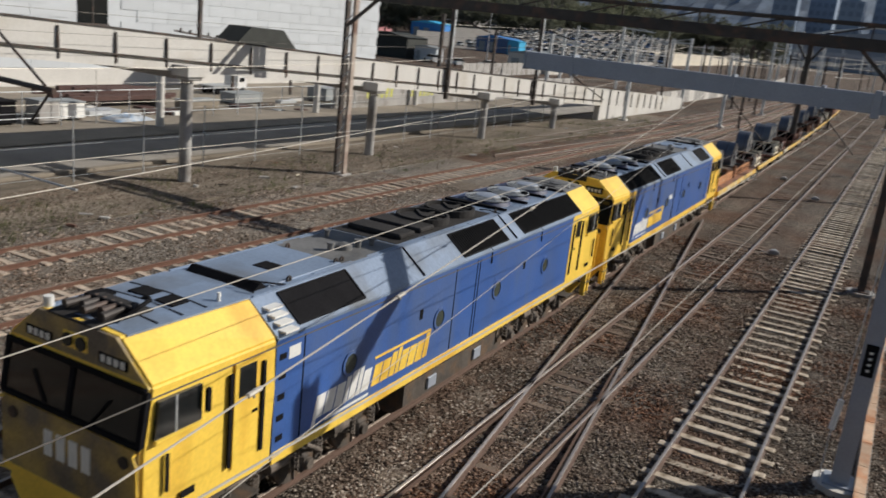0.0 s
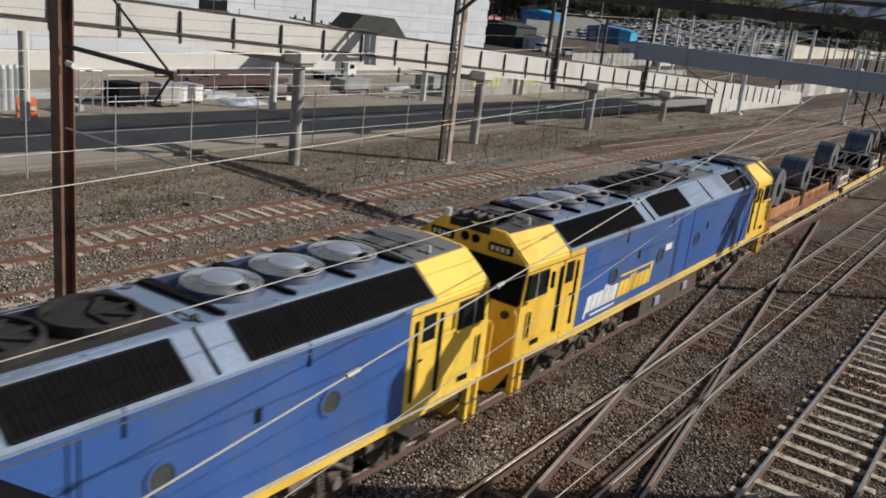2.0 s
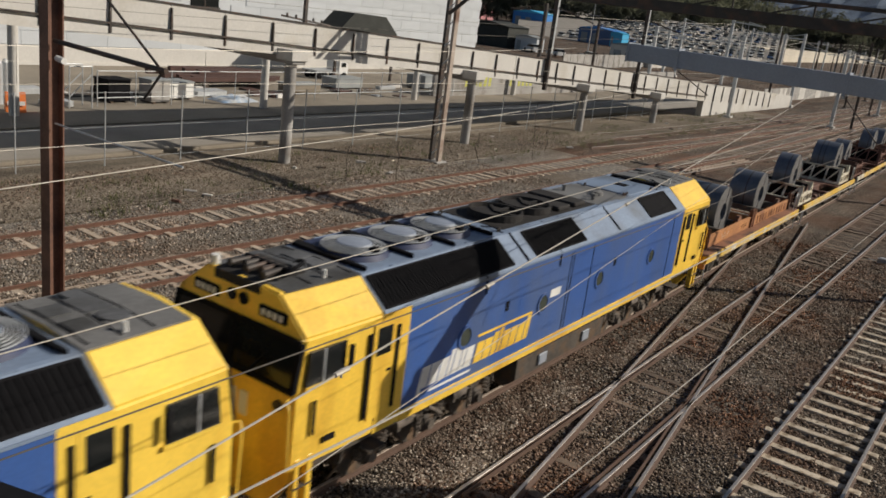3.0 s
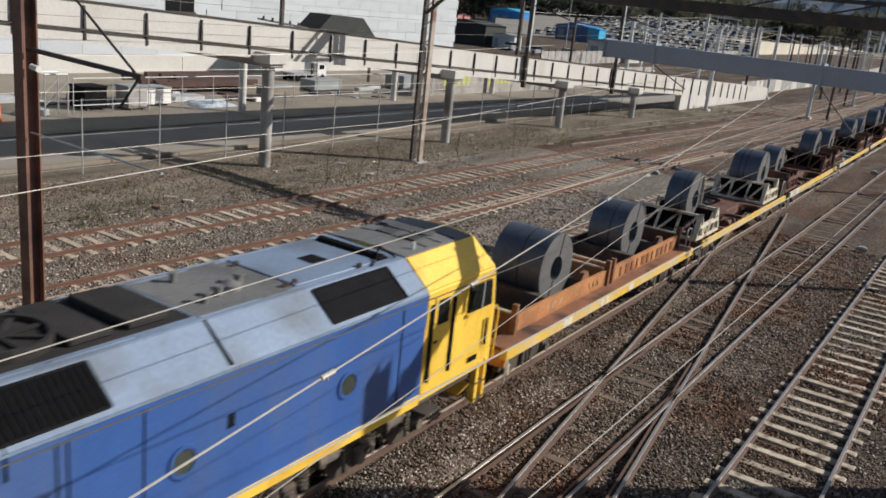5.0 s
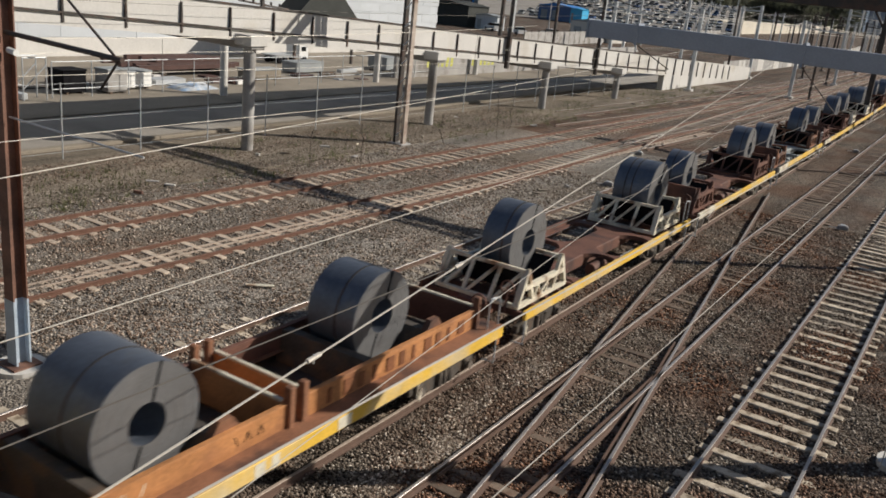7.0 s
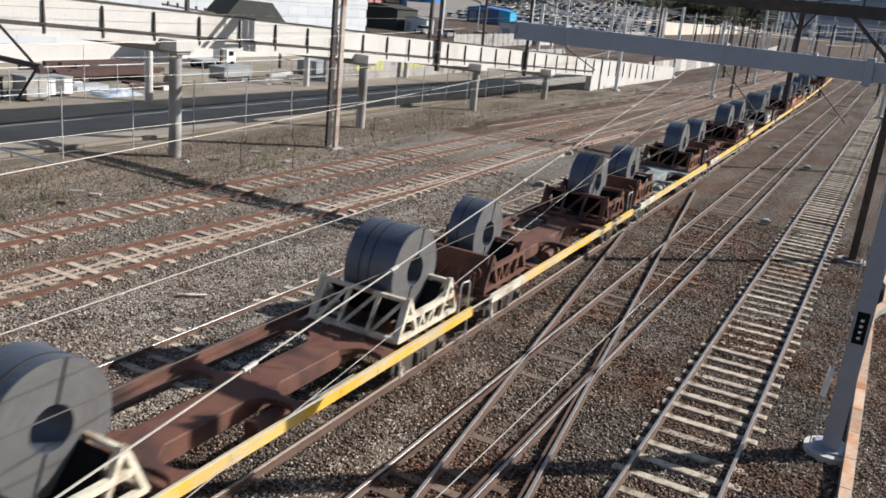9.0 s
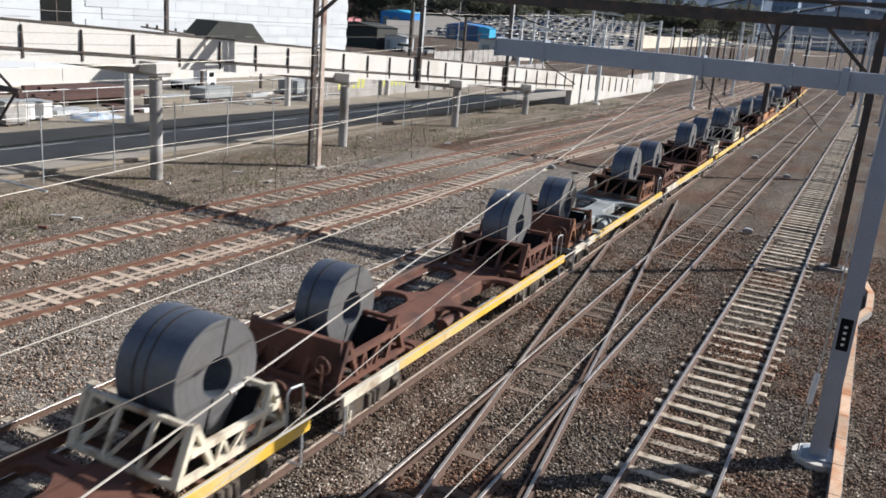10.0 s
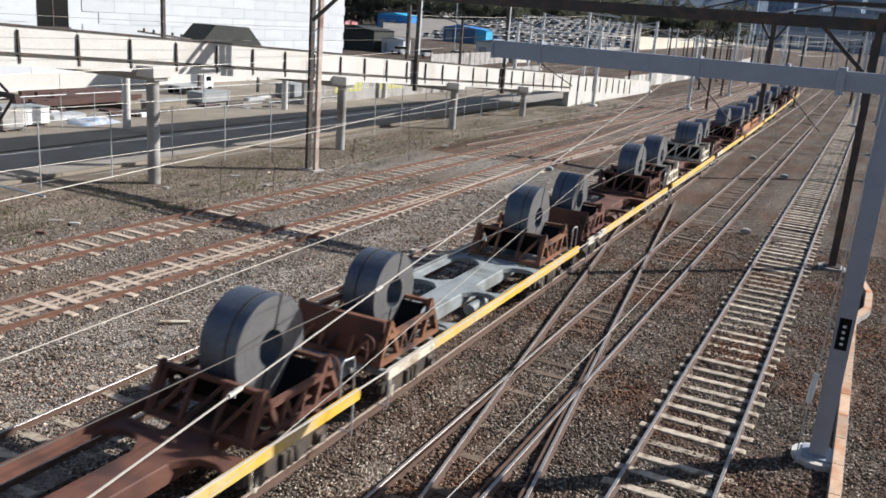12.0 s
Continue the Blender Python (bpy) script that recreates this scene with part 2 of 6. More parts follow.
    "pinkish": mat("pinkish", (0.55, 0.25, 0.27), 0.8, var=0.1, scale=0.5, fine=4, bump=0),
    "hedge": mat("hedge", (0.12, 0.13, 0.03), 0.9, var=0.4, scale=0.5, fine=5, bump=0.3),
    "paint_grey": mat("paint_grey", (0.28, 0.3, 0.31), 0.6, var=0.15, scale=0.8, fine=9, bump=0.05),
}


def leafy(m):
    """Lets light through thin leaves."""
    n, l = m.node_tree.nodes, m.node_tree.links
    b = n["Principled BSDF"]
    tr = n.new("ShaderNodeBsdfTranslucent")
    mix = n.new("ShaderNodeMixShader")
    mix.inputs[0].default_value = 0.5
    tr.inputs[0].default_value = (0.14, 0.15, 0.1, 1)
    l.new(b.outputs[0], mix.inputs[1])
    l.new(tr.outputs[0], mix.inputs[2])
    l.new(mix.outputs[0], n["Material Output"].inputs[0])


leafy(M["leaf"])
leafy(M["hedge"])


# ---- mesh helpers ----
class Build:
    """Collects plain solids into one bmesh."""

    def __init__(self):
        self.bm = bmesh.new()

    def box(self, x0, x1, y0, y1, z0, z1, bevel=0.0):
        ps = [(x, y, z) for x in (x0, x1) for y in (y0, y1) for z in (z0, z1)]
        v = [self.bm.verts.new(p) for p in ps]
        fs = [self.bm.faces.new([v[i] for i in q]) for q in
              ((0, 1, 3, 2), (4, 6, 7, 5), (0, 4, 5, 1), (2, 3, 7, 6), (0, 2, 6, 4), (1, 5, 7, 3))]
        if bevel:
            es = list({e for f in fs for e in f.edges})
            bmesh.ops.bevel(self.bm, geom=es, offset=bevel, segments=1, affect="EDGES")
        return self

    def prism(self, pts, a, b, axis="y"):
        """A polygon of (u, w) pairs pushed from a to b along an axis: y (u=x, w=z), x (u=y, w=z) or z (u=x, w=y)."""
        def at(u, w, k):
            return {"y": (u, k, w), "x": (k, u, w), "z": (u, w, k)}[axis]
        va = [self.bm.verts.new(at(u, w, a)) for u, w in pts]
        vb = [self.bm.verts.new(at(u, w, b)) for u, w in pts]
        n = len(pts)
        self.bm.faces.new(va)
        self.bm.faces.new(vb[::-1])
        for i in range(n):
            self.bm.faces.new((va[i], vb[i], vb[(i + 1) % n], va[(i + 1) % n]))
        return self

    def rod(self, p, q, r, n=8, r2=None):
        p, q = Vector(p), Vector(q)
        d = (q - p).normalized()
        u = d.orthogonal().normalized()
        w = d.cross(u)
        rings = []
        for c, rr in ((p, r), (q, r if r2 is None else r2)):
            rings.append([self.bm.verts.new(c + rr * (math.cos(2 * math.pi * i / n) * u + math.sin(2 * math.pi * i / n) * w)) for i in range(n)])
        for i in range(n):
            self.bm.faces.new((rings[0][i], rings[0][(i + 1) % n], rings[1][(i + 1) % n], rings[1][i]))
        self.bm.faces.new(rings[0][::-1])
        self.bm.faces.new(rings[1])
        return self

    def beam(self, p, q, w, h=None, up=(0, 0, 1)):
        """A square bar from p to q, w wide and h high."""
        h = w if h is None else h
        p, q = Vector(p), Vector(q)
        d = (q - p).normalized()
        s = d.cross(Vector(up))
        s = s.normalized() if s.length > 1e-4 else Vector((1, 0, 0))
        t = s.cross(d).normalized()
        vs = [[self.bm.verts.new(c + s * a * w / 2 + t * b * h / 2) for a, b in ((-1, -1), (1, -1), (1, 1), (-1, 1))] for c in (p, q)]
        for i in range(4):
            self.bm.faces.new((vs[0][i], vs[0][(i + 1) % 4], vs[1][(i + 1) % 4], vs[1][i]))
        self.bm.faces.new(vs[0][::-1])
        self.bm.faces.new(vs[1])
        return self

    def tube(self, pts, r, n=6):
        """One bent round bar through the points."""
        pts = [Vector(p) for p in pts]
        u = (pts[1] - pts[0]).orthogonal().normalized()
        rings = []
        for i, p in enumerate(pts):
            d = (pts[min(i + 1, len(pts) - 1)] - pts[max(i - 1, 0)]).normalized()
            u = (u - d * u.dot(d)).normalized()
            w = d.cross(u)
            rings.append([self.bm.verts.new(p + r * (math.cos(2 * math.pi * k / n) * u + math.sin(2 * math.pi * k / n) * w)) for k in range(n)])
        for a, b in zip(rings, rings[1:]):
            for k in range(n):
                self.bm.faces.new((a[k], a[(k + 1) % n], b[(k + 1) % n], b[k]))
        self.bm.faces.new(rings[0][::-1])
        self.bm.faces.new(rings[-1])
        return self

    def ring(self, centre, r0, r1, a, b, n=32, axis="x"):
        """A hollow cylinder between radii r0 and r1, from a to b along the axis through centre."""
        c = Vector(centre)
        rows = []
        for rr, k in ((r1, a), (r1, b), (r0, b), (r0, a)):
            row = []
            for i in range(n):
                u, w = rr * math.cos(2 * math.pi * i / n), rr * math.sin(2 * math.pi * i / n)
                o = {"x": (k, u, w), "y": (u, k, w), "z": (u, w, k)}[axis]
                row.append(self.bm.verts.new(c + Vector(o)))
            rows.append(row)
        for j in range(4):
            for i in range(n):
                self.bm.faces.new((rows[j][i], rows[j][(i + 1) % n], rows[(j + 1) % 4][(i + 1) % n], rows[(j + 1) % 4][i]))
        return self

    def face(self, pts):
        self.bm.faces.new([self.bm.verts.new(p) for p in pts])
        return self

    def mesh(self, name, material, smooth=False):
        bmesh.ops.recalc_face_normals(self.bm, faces=self.bm.faces)
        me = bpy.data.meshes.new(name)
        self.bm.to_mesh(me)
        self.bm.free()
        me.materials.append(material)
        if smooth:
            for p in me.polygons:
                p.use_smooth = True
            me.set_sharp_from_angle(angle=radians(35))
        return me


def part(name, b, material, parent, label="", smooth=False):
    """Links a Build (or a mesh) as one mesh object under a thing or part."""
    ob = new(name, b.mesh(name, M[material], smooth) if isinstance(b, Build) else b)
    ob.parent = parent
    return tagged(ob, label)


def thing(name, label, category, group="", kind="", at=None):
    ob = new(name)
    if at is not None:
        ob.matrix_basis = at
    return tagged(ob, label, category, group, kind)


def solid(name, b, material, label, category, group="", kind="", smooth=False):
    return tagged(part(name, b, material, None, "", smooth), label, category, group, kind)


# ---- the lines of the tracks (x of the centre at a distance y) ----
def line_train(y):
    return -8.95 - 0.000135 * y * abs(y)


def line_t4(y):
    return -2.12


def line_t3(y):
    return -5.65 - 0.00003 * y * abs(y)


def line_t5(y):
    return -12.45 - 0.000135 * y * abs(y)


def line_t2(y):
    return -18.35 + 0.035 * (min(y, 34) - 16) - 0.00006 * max(0, y - 60) ** 2


def line_t1(y):
    return -22.15 + 0.035 * (min(y, 50) - 18) - 0.00006 * max(0, y - 60) ** 2


def line_cross(y):
    return -4.96 - 0.128 * (y - 12.3)


def heading(line, y):
    return math.degrees(math.atan2(-(line(y + 0.5) - line(y - 0.5)), 1.0))


# ---- ground ----
def sheet(name, xs, ys, z, material, label, zf=None):
    vs = [(x, y, z if zf is None else zf(x, y)) for y in ys for x in xs]
    n = len(xs)
    fs = [(j * n + i, j * n + i + 1, (j + 1) * n + i + 1, (j + 1) * n + i) for j in range(len(ys) - 1) for i in range(n - 1)]
    me = bpy.data.meshes.new(name)
    me.from_pydata(vs, [], fs)
    me.materials.append(M[material])
    return tagged(new(name, me), label, "ground", kind="structure")


def lumps(x, y):
    near = -60 < x < 20 and -10 < y < 130
    return -0.17 + (0.05 * noise.noise((x * 0.5, y * 0.5, 0)) + 0.03 * noise.noise((x * 1.7, y * 1.7, 3)) if near else 0.0)


gx = [-3000, -800, -300, -140, -80, -60] + [-58 + i * 0.8 for i in range(95)] + [20, 40, 120, 400, 3000]
gy = [-60, -30] + [-10 + i * 0.8 for i in range(180)] + [140, 170, 220, 300, 500, 1000, 3000]
sheet("ground", gx, gy, 0, "ballast", "dark grey and brown crushed stone ballast ground", lumps)
sheet("track_bed", [-24.7 + i * 0.8 for i in range(18)], [-10 + i * 0.8 for i in range(72)], 0, "ballast_grey", "paler grey stone ballast under the outer tracks", lambda x, y: lumps(x, y) + 0.03)


# ---- trackside setting ----
def strip(name, x0, x1, y0, y1, z, material, label):
    b = Build().box(x0, x1, y0, y1, z - 0.3, z, 0.02)
    return tagged(part(name, b, material, None), label, "ground", kind="structure")


strip("verge", -31.2, -24.6, -20, 100, -0.07, "dirt", "dusty brown earth verge strewn with grit")
strip("road", -37.3, -31.6, -20, 120, -0.03, "asphalt", "dark grey asphalt service road")
strip("kerb", -31.58, -31.22, -20, 118, 0.05, "pavement", "pale worn concrete kerb")
strip("pavement", -41.5, -37.34, -20, 125, 0.04, "pavement", "pale brown dusty concrete footpath")
strip("yard", -75, -41.54, -20, 125, 0.02, "pavement", "pale dusty concrete yard surface")


# ---- viaduct ramp ----
def deck_top(y):
    return 6.57 - 0.0527 * (y - 19.5)


def deck_bottom(y):
    return 5.25 - 0.0575 * (y - 19.5)


def ramp():
    t = thing("viaduct_ramp", "pale concrete road viaduct ramp sloping down on round columns", "viaduct", kind="structure")
    xf, xb = -28.0, -33.6
    y0, y1 = -12.0, 84.0
    b = Build()
    pts = [(y0, deck_bottom(y0) + 0.05), (y1, deck_bottom(y1) + 0.05), (y1, deck_bottom(y1) + 0.5), (y0, deck_bottom(y0) + 0.5)]
    b.prism(pts, xb, xf - 0.06, "x")
    part("deck", b, "concrete", t)
    # parapet panels, each a plate with a joint beside it
    y = 21.1 - 2.62 * 13
    while y < y1 + 34:
        a, c = y + 0.012, y + 2.608
        low = (lambda v: max(deck_bottom(v) + 0.28, 0.0)) if y < y1 - 1 else (lambda v: -0.1)
        p = Build().prism([(a, low(a)), (c, low(c)), (c, max(deck_top(c), 0.9)), (a, max(deck_top(a), 0.9))], xf - 0.14, xf, "x")
        part("parapet_panel", p, "concrete", t)
        if y < y1 + 26:
            q = Build().prism([(a - 0.05, max(deck_bottom(a) + 0.02, 0.1)), (a + 0.05, max(deck_bottom(a) + 0.02, 0.1)), (a + 0.04, deck_top(a) - 0.7), (a + 0.018, deck_top(a) - 0.12), (a - 0.018, deck_top(a) - 0.12), (a - 0.04, deck_top(a) - 0.7)], xf + 0.003, xf + 0.1, "x")
            part("parapet_bracket", q, "steel_dark", t)
        y += 2.62
    b = Build()
    b.prism([(y0, deck_top(y0)), (y1 + 10, deck_top(y1 + 10)), (y1 + 10, deck_top(y1 + 10) + 0.07), (y0, deck_top(y0) + 0.07)], xf - 0.2, xf + 0.05, "x")
    part("coping", b, "steel_dark", t, "dark steel coping rail")
    b = Build()
    b.prism([(y0, deck_bottom(y0) + 0.33), (y1, deck_bottom(y1) + 0.33), (y1, deck_bottom(y1) + 0.40), (y0, deck_bottom(y0) + 0.40)], xf + 0.003, xf + 0.12, "x")
    part("service_pipe", b, "steel_dark", t, "dark service pipe along the wall")
    b = Build()
    b.prism([(y0, deck_bottom(y0) - 0.1), (y1, deck_bottom(y1) - 0.1), (y1, deck_bottom(y1) + 0.24), (y0, deck_bottom(y0) + 0.24)], xf - 0.5, xf + 0.06, "x")
    part("edge_beam", b, "concrete", t)
    b = Build()
    b.prism([(y0, deck_bottom(y0) + 0.4), (y1 + 30, 0.2), (y1 + 30, 1.5), (y0, deck_top(y0))], xb - 0.2, xb, "x")
    part("parapet_wall", b, "concrete", t)
    for y in (13.0, 27.2, 41.8, 56.6, 70.5):
        z = deck_bottom(y)
        part("column", Build().rod((-27.6, y, -0.3), (-27.6, y, z - 0.35), 0.27, 24), "concrete_dark", t, "", True)
        part("column", Build().rod((-32.9, y, -0.3), (-32.9, y, z - 0.35), 0.27, 24), "concrete_dark", t, "", True) if y < 20 else None
        part("pier_cap", Build().box(xb + 0.3, -27.1, y - 0.42, y + 0.42, z - 0.4, z - 0.08, 0.04), "concrete_dark", t)
        part("bearing_block", Build().box(-28.0, -27.0, y - 0.55, y + 0.45, z - 0.25, z + 0.22, 0.02), "concrete", t)
    part("retaining_wall", Build().prism([(84, -0.3), (118, -0.3), (118, 1.0), (84, deck_bottom(84) + 0.3)], xf - 0.6, xf - 0.15, "x"), "concrete", t)
    return t


ramp()


# ---- white block building behind the viaduct ----
def warehouse():
    t = thing("warehouse", "white-painted concrete block warehouse with dark window and canopy", "building", kind="structure")
    x = -58.0
    part("wall_core", Build().box(x - 25, x - 0.06, -10, 87.6, -0.2, 16), "block", t)
    blocks = {}
    w, h = 3.3, 0.95
    rows = [(r, c) for r in range(0, 13) for c in range(0, 30)]
    me = Build().box(-0.05, 0.0, 0.012, w - 0.012, 0.012, h - 0.012).mesh("block", M["block"])
    for r, c in rows:
        y = -8 + c * w + (r % 2) * w / 2
        z = 1.4 + r * h
        if y > 87.6 - w + 0.1 or (r in (3, 4, 5, 6) and 42.4 < y < 48.4):
            continue
        ob = part("wall_block", me, "block", t)
        ob.location = (x, y, z)
    part("window_opening", Build().box(x - 0.05, x - 0.02, 45.6, 48.45, 4.9, 7.6), "glass", t, "dark window opening")
    part("window_frame", Build().box(x - 0.03, x + 0.02, 46.95, 47.05, 4.9, 7.6).box(x - 0.03, x + 0.02, 45.5, 48.6, 4.76, 4.9), "steel_dark", t)
    part("base_band", Build().box(x, x + 0.06, -10, 87.6, -0.1, 1.38), "concrete", t)
    return t


warehouse()


# ---- railway tracks ----
def sweep(b, line, off, prof, ys):
    rings = []
    for y in ys:
        a = math.atan(line(y + 0.5) - line(y - 0.5))
        cx, cy = line(y) + off * math.cos(a), y - off * math.sin(a)
        rings.append([b.bm.verts.new((cx + u * math.cos(a), cy - u * math.sin(a), w)) for u, w in prof])
    n = len(prof)
    for r, s in zip(rings, rings[1:]):
        for i in range(n):
            b.bm.faces.new((r[i], r[(i + 1) % n], s[(i + 1) % n], s[i]))
    b.bm.faces.new(rings[0])
    b.bm.faces.new(rings[-1][::-1])
    return b


RAIL = [(-0.065, -0.155), (0.065, -0.155), (0.065, -0.135), (0.012, -0.12), (0.012, -0.045), (0.035, -0.035), (0.035, -0.006), (-0.035, -0.006), (-0.035, -0.035), (-0.012, -0.045), (-0.012, -0.12), (-0.065, -0.135)]
HEAD = [(-0.033, -0.006), (0.033, -0.006), (0.028, 0.0), (-0.028, 0.0)]


def track(label, line, y0, y1, gauge, sleeper, length=2.55, spacing=0.675, first=0.0, near=85, drop=0.135, shiny="rail_head", body="rail"):
    t = thing("railway_track", label, "railway track", "railway tracks", kind="structure")
    ys = [y0 + (y1 - y0) * (i / 70) ** 1.6 for i in range(71)]
    for s in (-1, 1):
        rail = part("rail", sweep(Build(), line, s * (gauge / 2 + 0.035), RAIL, ys), body, t, "rusty brown steel rail")
        part("rail_head", sweep(Build(), line, s * (gauge / 2 + 0.035), HEAD, ys), shiny, rail, "worn running surface")
    me = Build().box(-length / 2, length / 2, -0.115, 0.115, -0.13, 0.0, 0.015).mesh("sleeper", M[sleeper])
    rng = random.Random(label)
    far = Build()
    y = y0 + first
    k = 0
    while y < min(y1, 240):
        a = heading(line, y) + rng.uniform(-0.6, 0.6)
        z = -drop + rng.uniform(-0.025, 0.015)
        if y < near and k < 290:
            ob = part("sleeper", me, sleeper, t)
            ob.matrix_basis = pose(line(y) + rng.uniform(-0.05, 0.05), y + rng.uniform(-0.03, 0.03), z, rng.uniform(-1, 1), rng.uniform(-0.5, 0.5), a)
            k += 1
        else:
            far.box(line(y) - length / 2, line(y) + length / 2, y - 0.115, y + 0.115, z - 0.12, z)
        y += spacing
    if far.bm.verts:
        tagged(part("far_sleepers", far, sleeper, t), kind="stuff")
    return t


track("broad gauge track with pale timber sleepers, well used", line_t4, -6, 400, 1.6, "sleeper", 2.2, drop=0.125)
track("old track with dark timber sleepers and turnout rails", line_t3, -6, 400, 1.6, "sleeper_old", 2.3, drop=0.155)
track("track under the freight train with dark sleepers", line_train, -8, 330, 1.5, "sleeper_dark", 2.3, drop=0.19, shiny="rail_pale")
track("track beside the train with pale concrete sleepers", line_t5, -8, 330, 1.45, "sleeper", 2.5, drop=0.12)
track("rusty track with pale concrete sleepers", line_t2, -8, 300, 1.45, "sleeper_conc", 2.2, drop=0.11, shiny="rail_red", body="rail_red")
track("rusty outer track with pale concrete sleepers", line_t1, -8, 300, 1.45, "sleeper_conc", 2.2, drop=0.11, shiny="rail_red", body="rail_red")
track("crossover track running diagonally between two lines", line_cross, -6, 42, 1.6, "sleeper_dark", 2.2, near=20, drop=0.2)
track("far siding with worn sleepers between the main lines", lambda y: -15.6 - 0.00014 * y * abs(y), 62, 330, 1.45, "sleeper_dark", 2.4, drop=0.16, shiny="rail_shine")
track("far middle siding with bright worn rails", lambda y: -17.0 + 0.06 * (y - 48) - 0.0003 * max(0, y - 70) ** 2, 48, 300, 1.45, "sleeper_old", 2.4, drop=0.16, shiny="rail_shine")
track("far crossing line with bright worn rails", lambda y: -22.5 + 0.085 * (y - 50) - 0.0004 * max(0, y - 80) ** 2, 50, 260, 1.45, "sleeper_old", 2.4, drop=0.17, shiny="rail_shine")
track("far outer siding curving off to the viaduct", lambda y: -25.2 + 0.05 * (y - 60) - 0.00025 * (y - 60) ** 2, 56, 300, 1.45, "sleeper_conc", 2.4, drop=0.16)


SWITCH = [(-0.022, -0.15), (0.022, -0.15), (0.02, -0.085), (-0.02, -0.085)]
sw = thing("switch_rails", "pair of bright worn switch rails laid within a track", "switch rails", kind="structure")
for d in (-0.1, 0.2):
    part("rail", sweep(Build(), lambda y: -19.16 + 0.049 * y + d, 0, SWITCH, [6 + 3 * i for i in range(19)]), "rail_pale", sw)
sw = thing("switch_rails", "pair of rusty guard rails beside the crossing", "switch rails", kind="structure")
for line, o in ((line_t3, -0.72), (line_t3, 0.72), (line_cross, 0.72)):
    part("guard_rail", sweep(Build(), line, o, [(u, w + 0.08) for u, w in SWITCH], [11 + i for i in range(10)]), "rail", sw)


# ---- masts, portal and cantilever ----
def lattice_mast(x, y, h, label, rot=0.0):
    """Two steel channels joined by flat lacing bars on a concrete footing."""
    t = thing("overhead_line_mast", label, "mast", at=pose(x, y, 0, 0, 0, rot))
    part("footing", Build().box(-0.45, 0.45, -0.45, 0.45, -0.4, -0.02, 0.03), "concrete_dark", t)
    for s in (-1, 1):
        b = Build().box(s * 0.24 - 0.075, s * 0.24 + 0.075, -0.15, 0.15, -0.05, h, 0.006)
        # sun side painted pale, other channel dark: light set by material
        part("channel", b, "mast_sunlit" if s > 0 else "steel_dark", t)
    z, k = 0.3, 0
    while z < h - 0.5:
        part("lacing_bar", Build().beam((-0.19, -0.14, z), (0.19, -0.14, z + 0.35), 0.012, 0.06), "galv", t)
        z += 0.9
    return t


def h_mast(x, y, h, label, material, w=0.28, foot="concrete_dark"):
    t = thing("overhead_line_mast", label, "mast", at=pose(x, y, 0))
    part("footing", Build().rod((0, 0, -0.4), (0, 0, -0.05), 0.5, 20), foot, t, "round concrete footing")
    a, f = w / 2, w / 2 - 0.028
    b = Build().prism([(-a, -a), (a, -a), (a, -f), (0.014, -f), (0.014, f), (a, f), (a, a), (-a, a), (-a, f), (-0.014, f), (-0.014, -f), (-a, -f)], -0.05, h, "z")
    part("post", b, material, t)
    part("base_plate", Build().box(-0.3, 0.3, -0.3, 0.3, -0.05, -0.01), material, t)
    return t


portal_l = lattice_mast(-24.9, 35.2, 9.2, "rusty laced steel portal mast on a concrete footing")
portal_r = h_mast(-0.35, 34.4, 9.2, "dark steel portal mast on a round footing", "steel_dark", 0.26)


def portal_beam():
    t = thing("portal_beam", "dark steel portal beam spanning all the tracks", "gantry beam")
    part("beam", Build().box(-25.3, 1.5, 34.6, 34.95, 8.56, 9.0, 0.02), "steel_dark", t)
    part("upper_chord", Build().box(-25.3, 1.5, 34.68, 34.88, 9.4, 9.55, 0.02), "steel_dark", t)
    for i in range(18):
        x = -25.2 + i * 1.55
        part("lattice_bar", Build().beam((x, 34.78, 9.0), (x + (0.0 if i % 2 else 1.5), 34.78, 9.41), 0.06), "steel_dark", t)
    for x in (-3.9,):
        part("dropper_post", Build().box(x - 0.09, x + 0.09, 34.68, 34.86, 5.3, 8.56), "steel_dark", t)
        for s in (-1, 1):
            part("brace", Build().beam((x + s * 0.06, 34.77, 8.0), (x + s * 0.45, 34.77, 8.58), 0.07), "steel_dark", t)
    part("knee_brace", Build().beam((-24.8, 34.77, 7.3), (-23.2, 34.77, 8.6), 0.14), "steel_dark", t)
    part("knee_brace", Build().beam((-0.5, 34.77, 7.0), (-2.2, 34.77, 8.6), 0.14), "steel_dark", t)
    return t


portal_beam()

near_mast = h_mast(0.26, 17.6, 8.6, "grey steel I-section mast with a black number plate", "steel_grey", 0.34, "concrete")
part("number_plate", Build().box(-0.11, 0.11, -0.19, -0.172, 2.3, 2.95), "black", near_mast, "black number plate")
for i in range(4):
    part("plate_mark", Build().box(-0.03, 0.03, -0.196, -0.191, 2.4 + i * 0.12, 2.45 + i * 0.12), "white", near_mast)


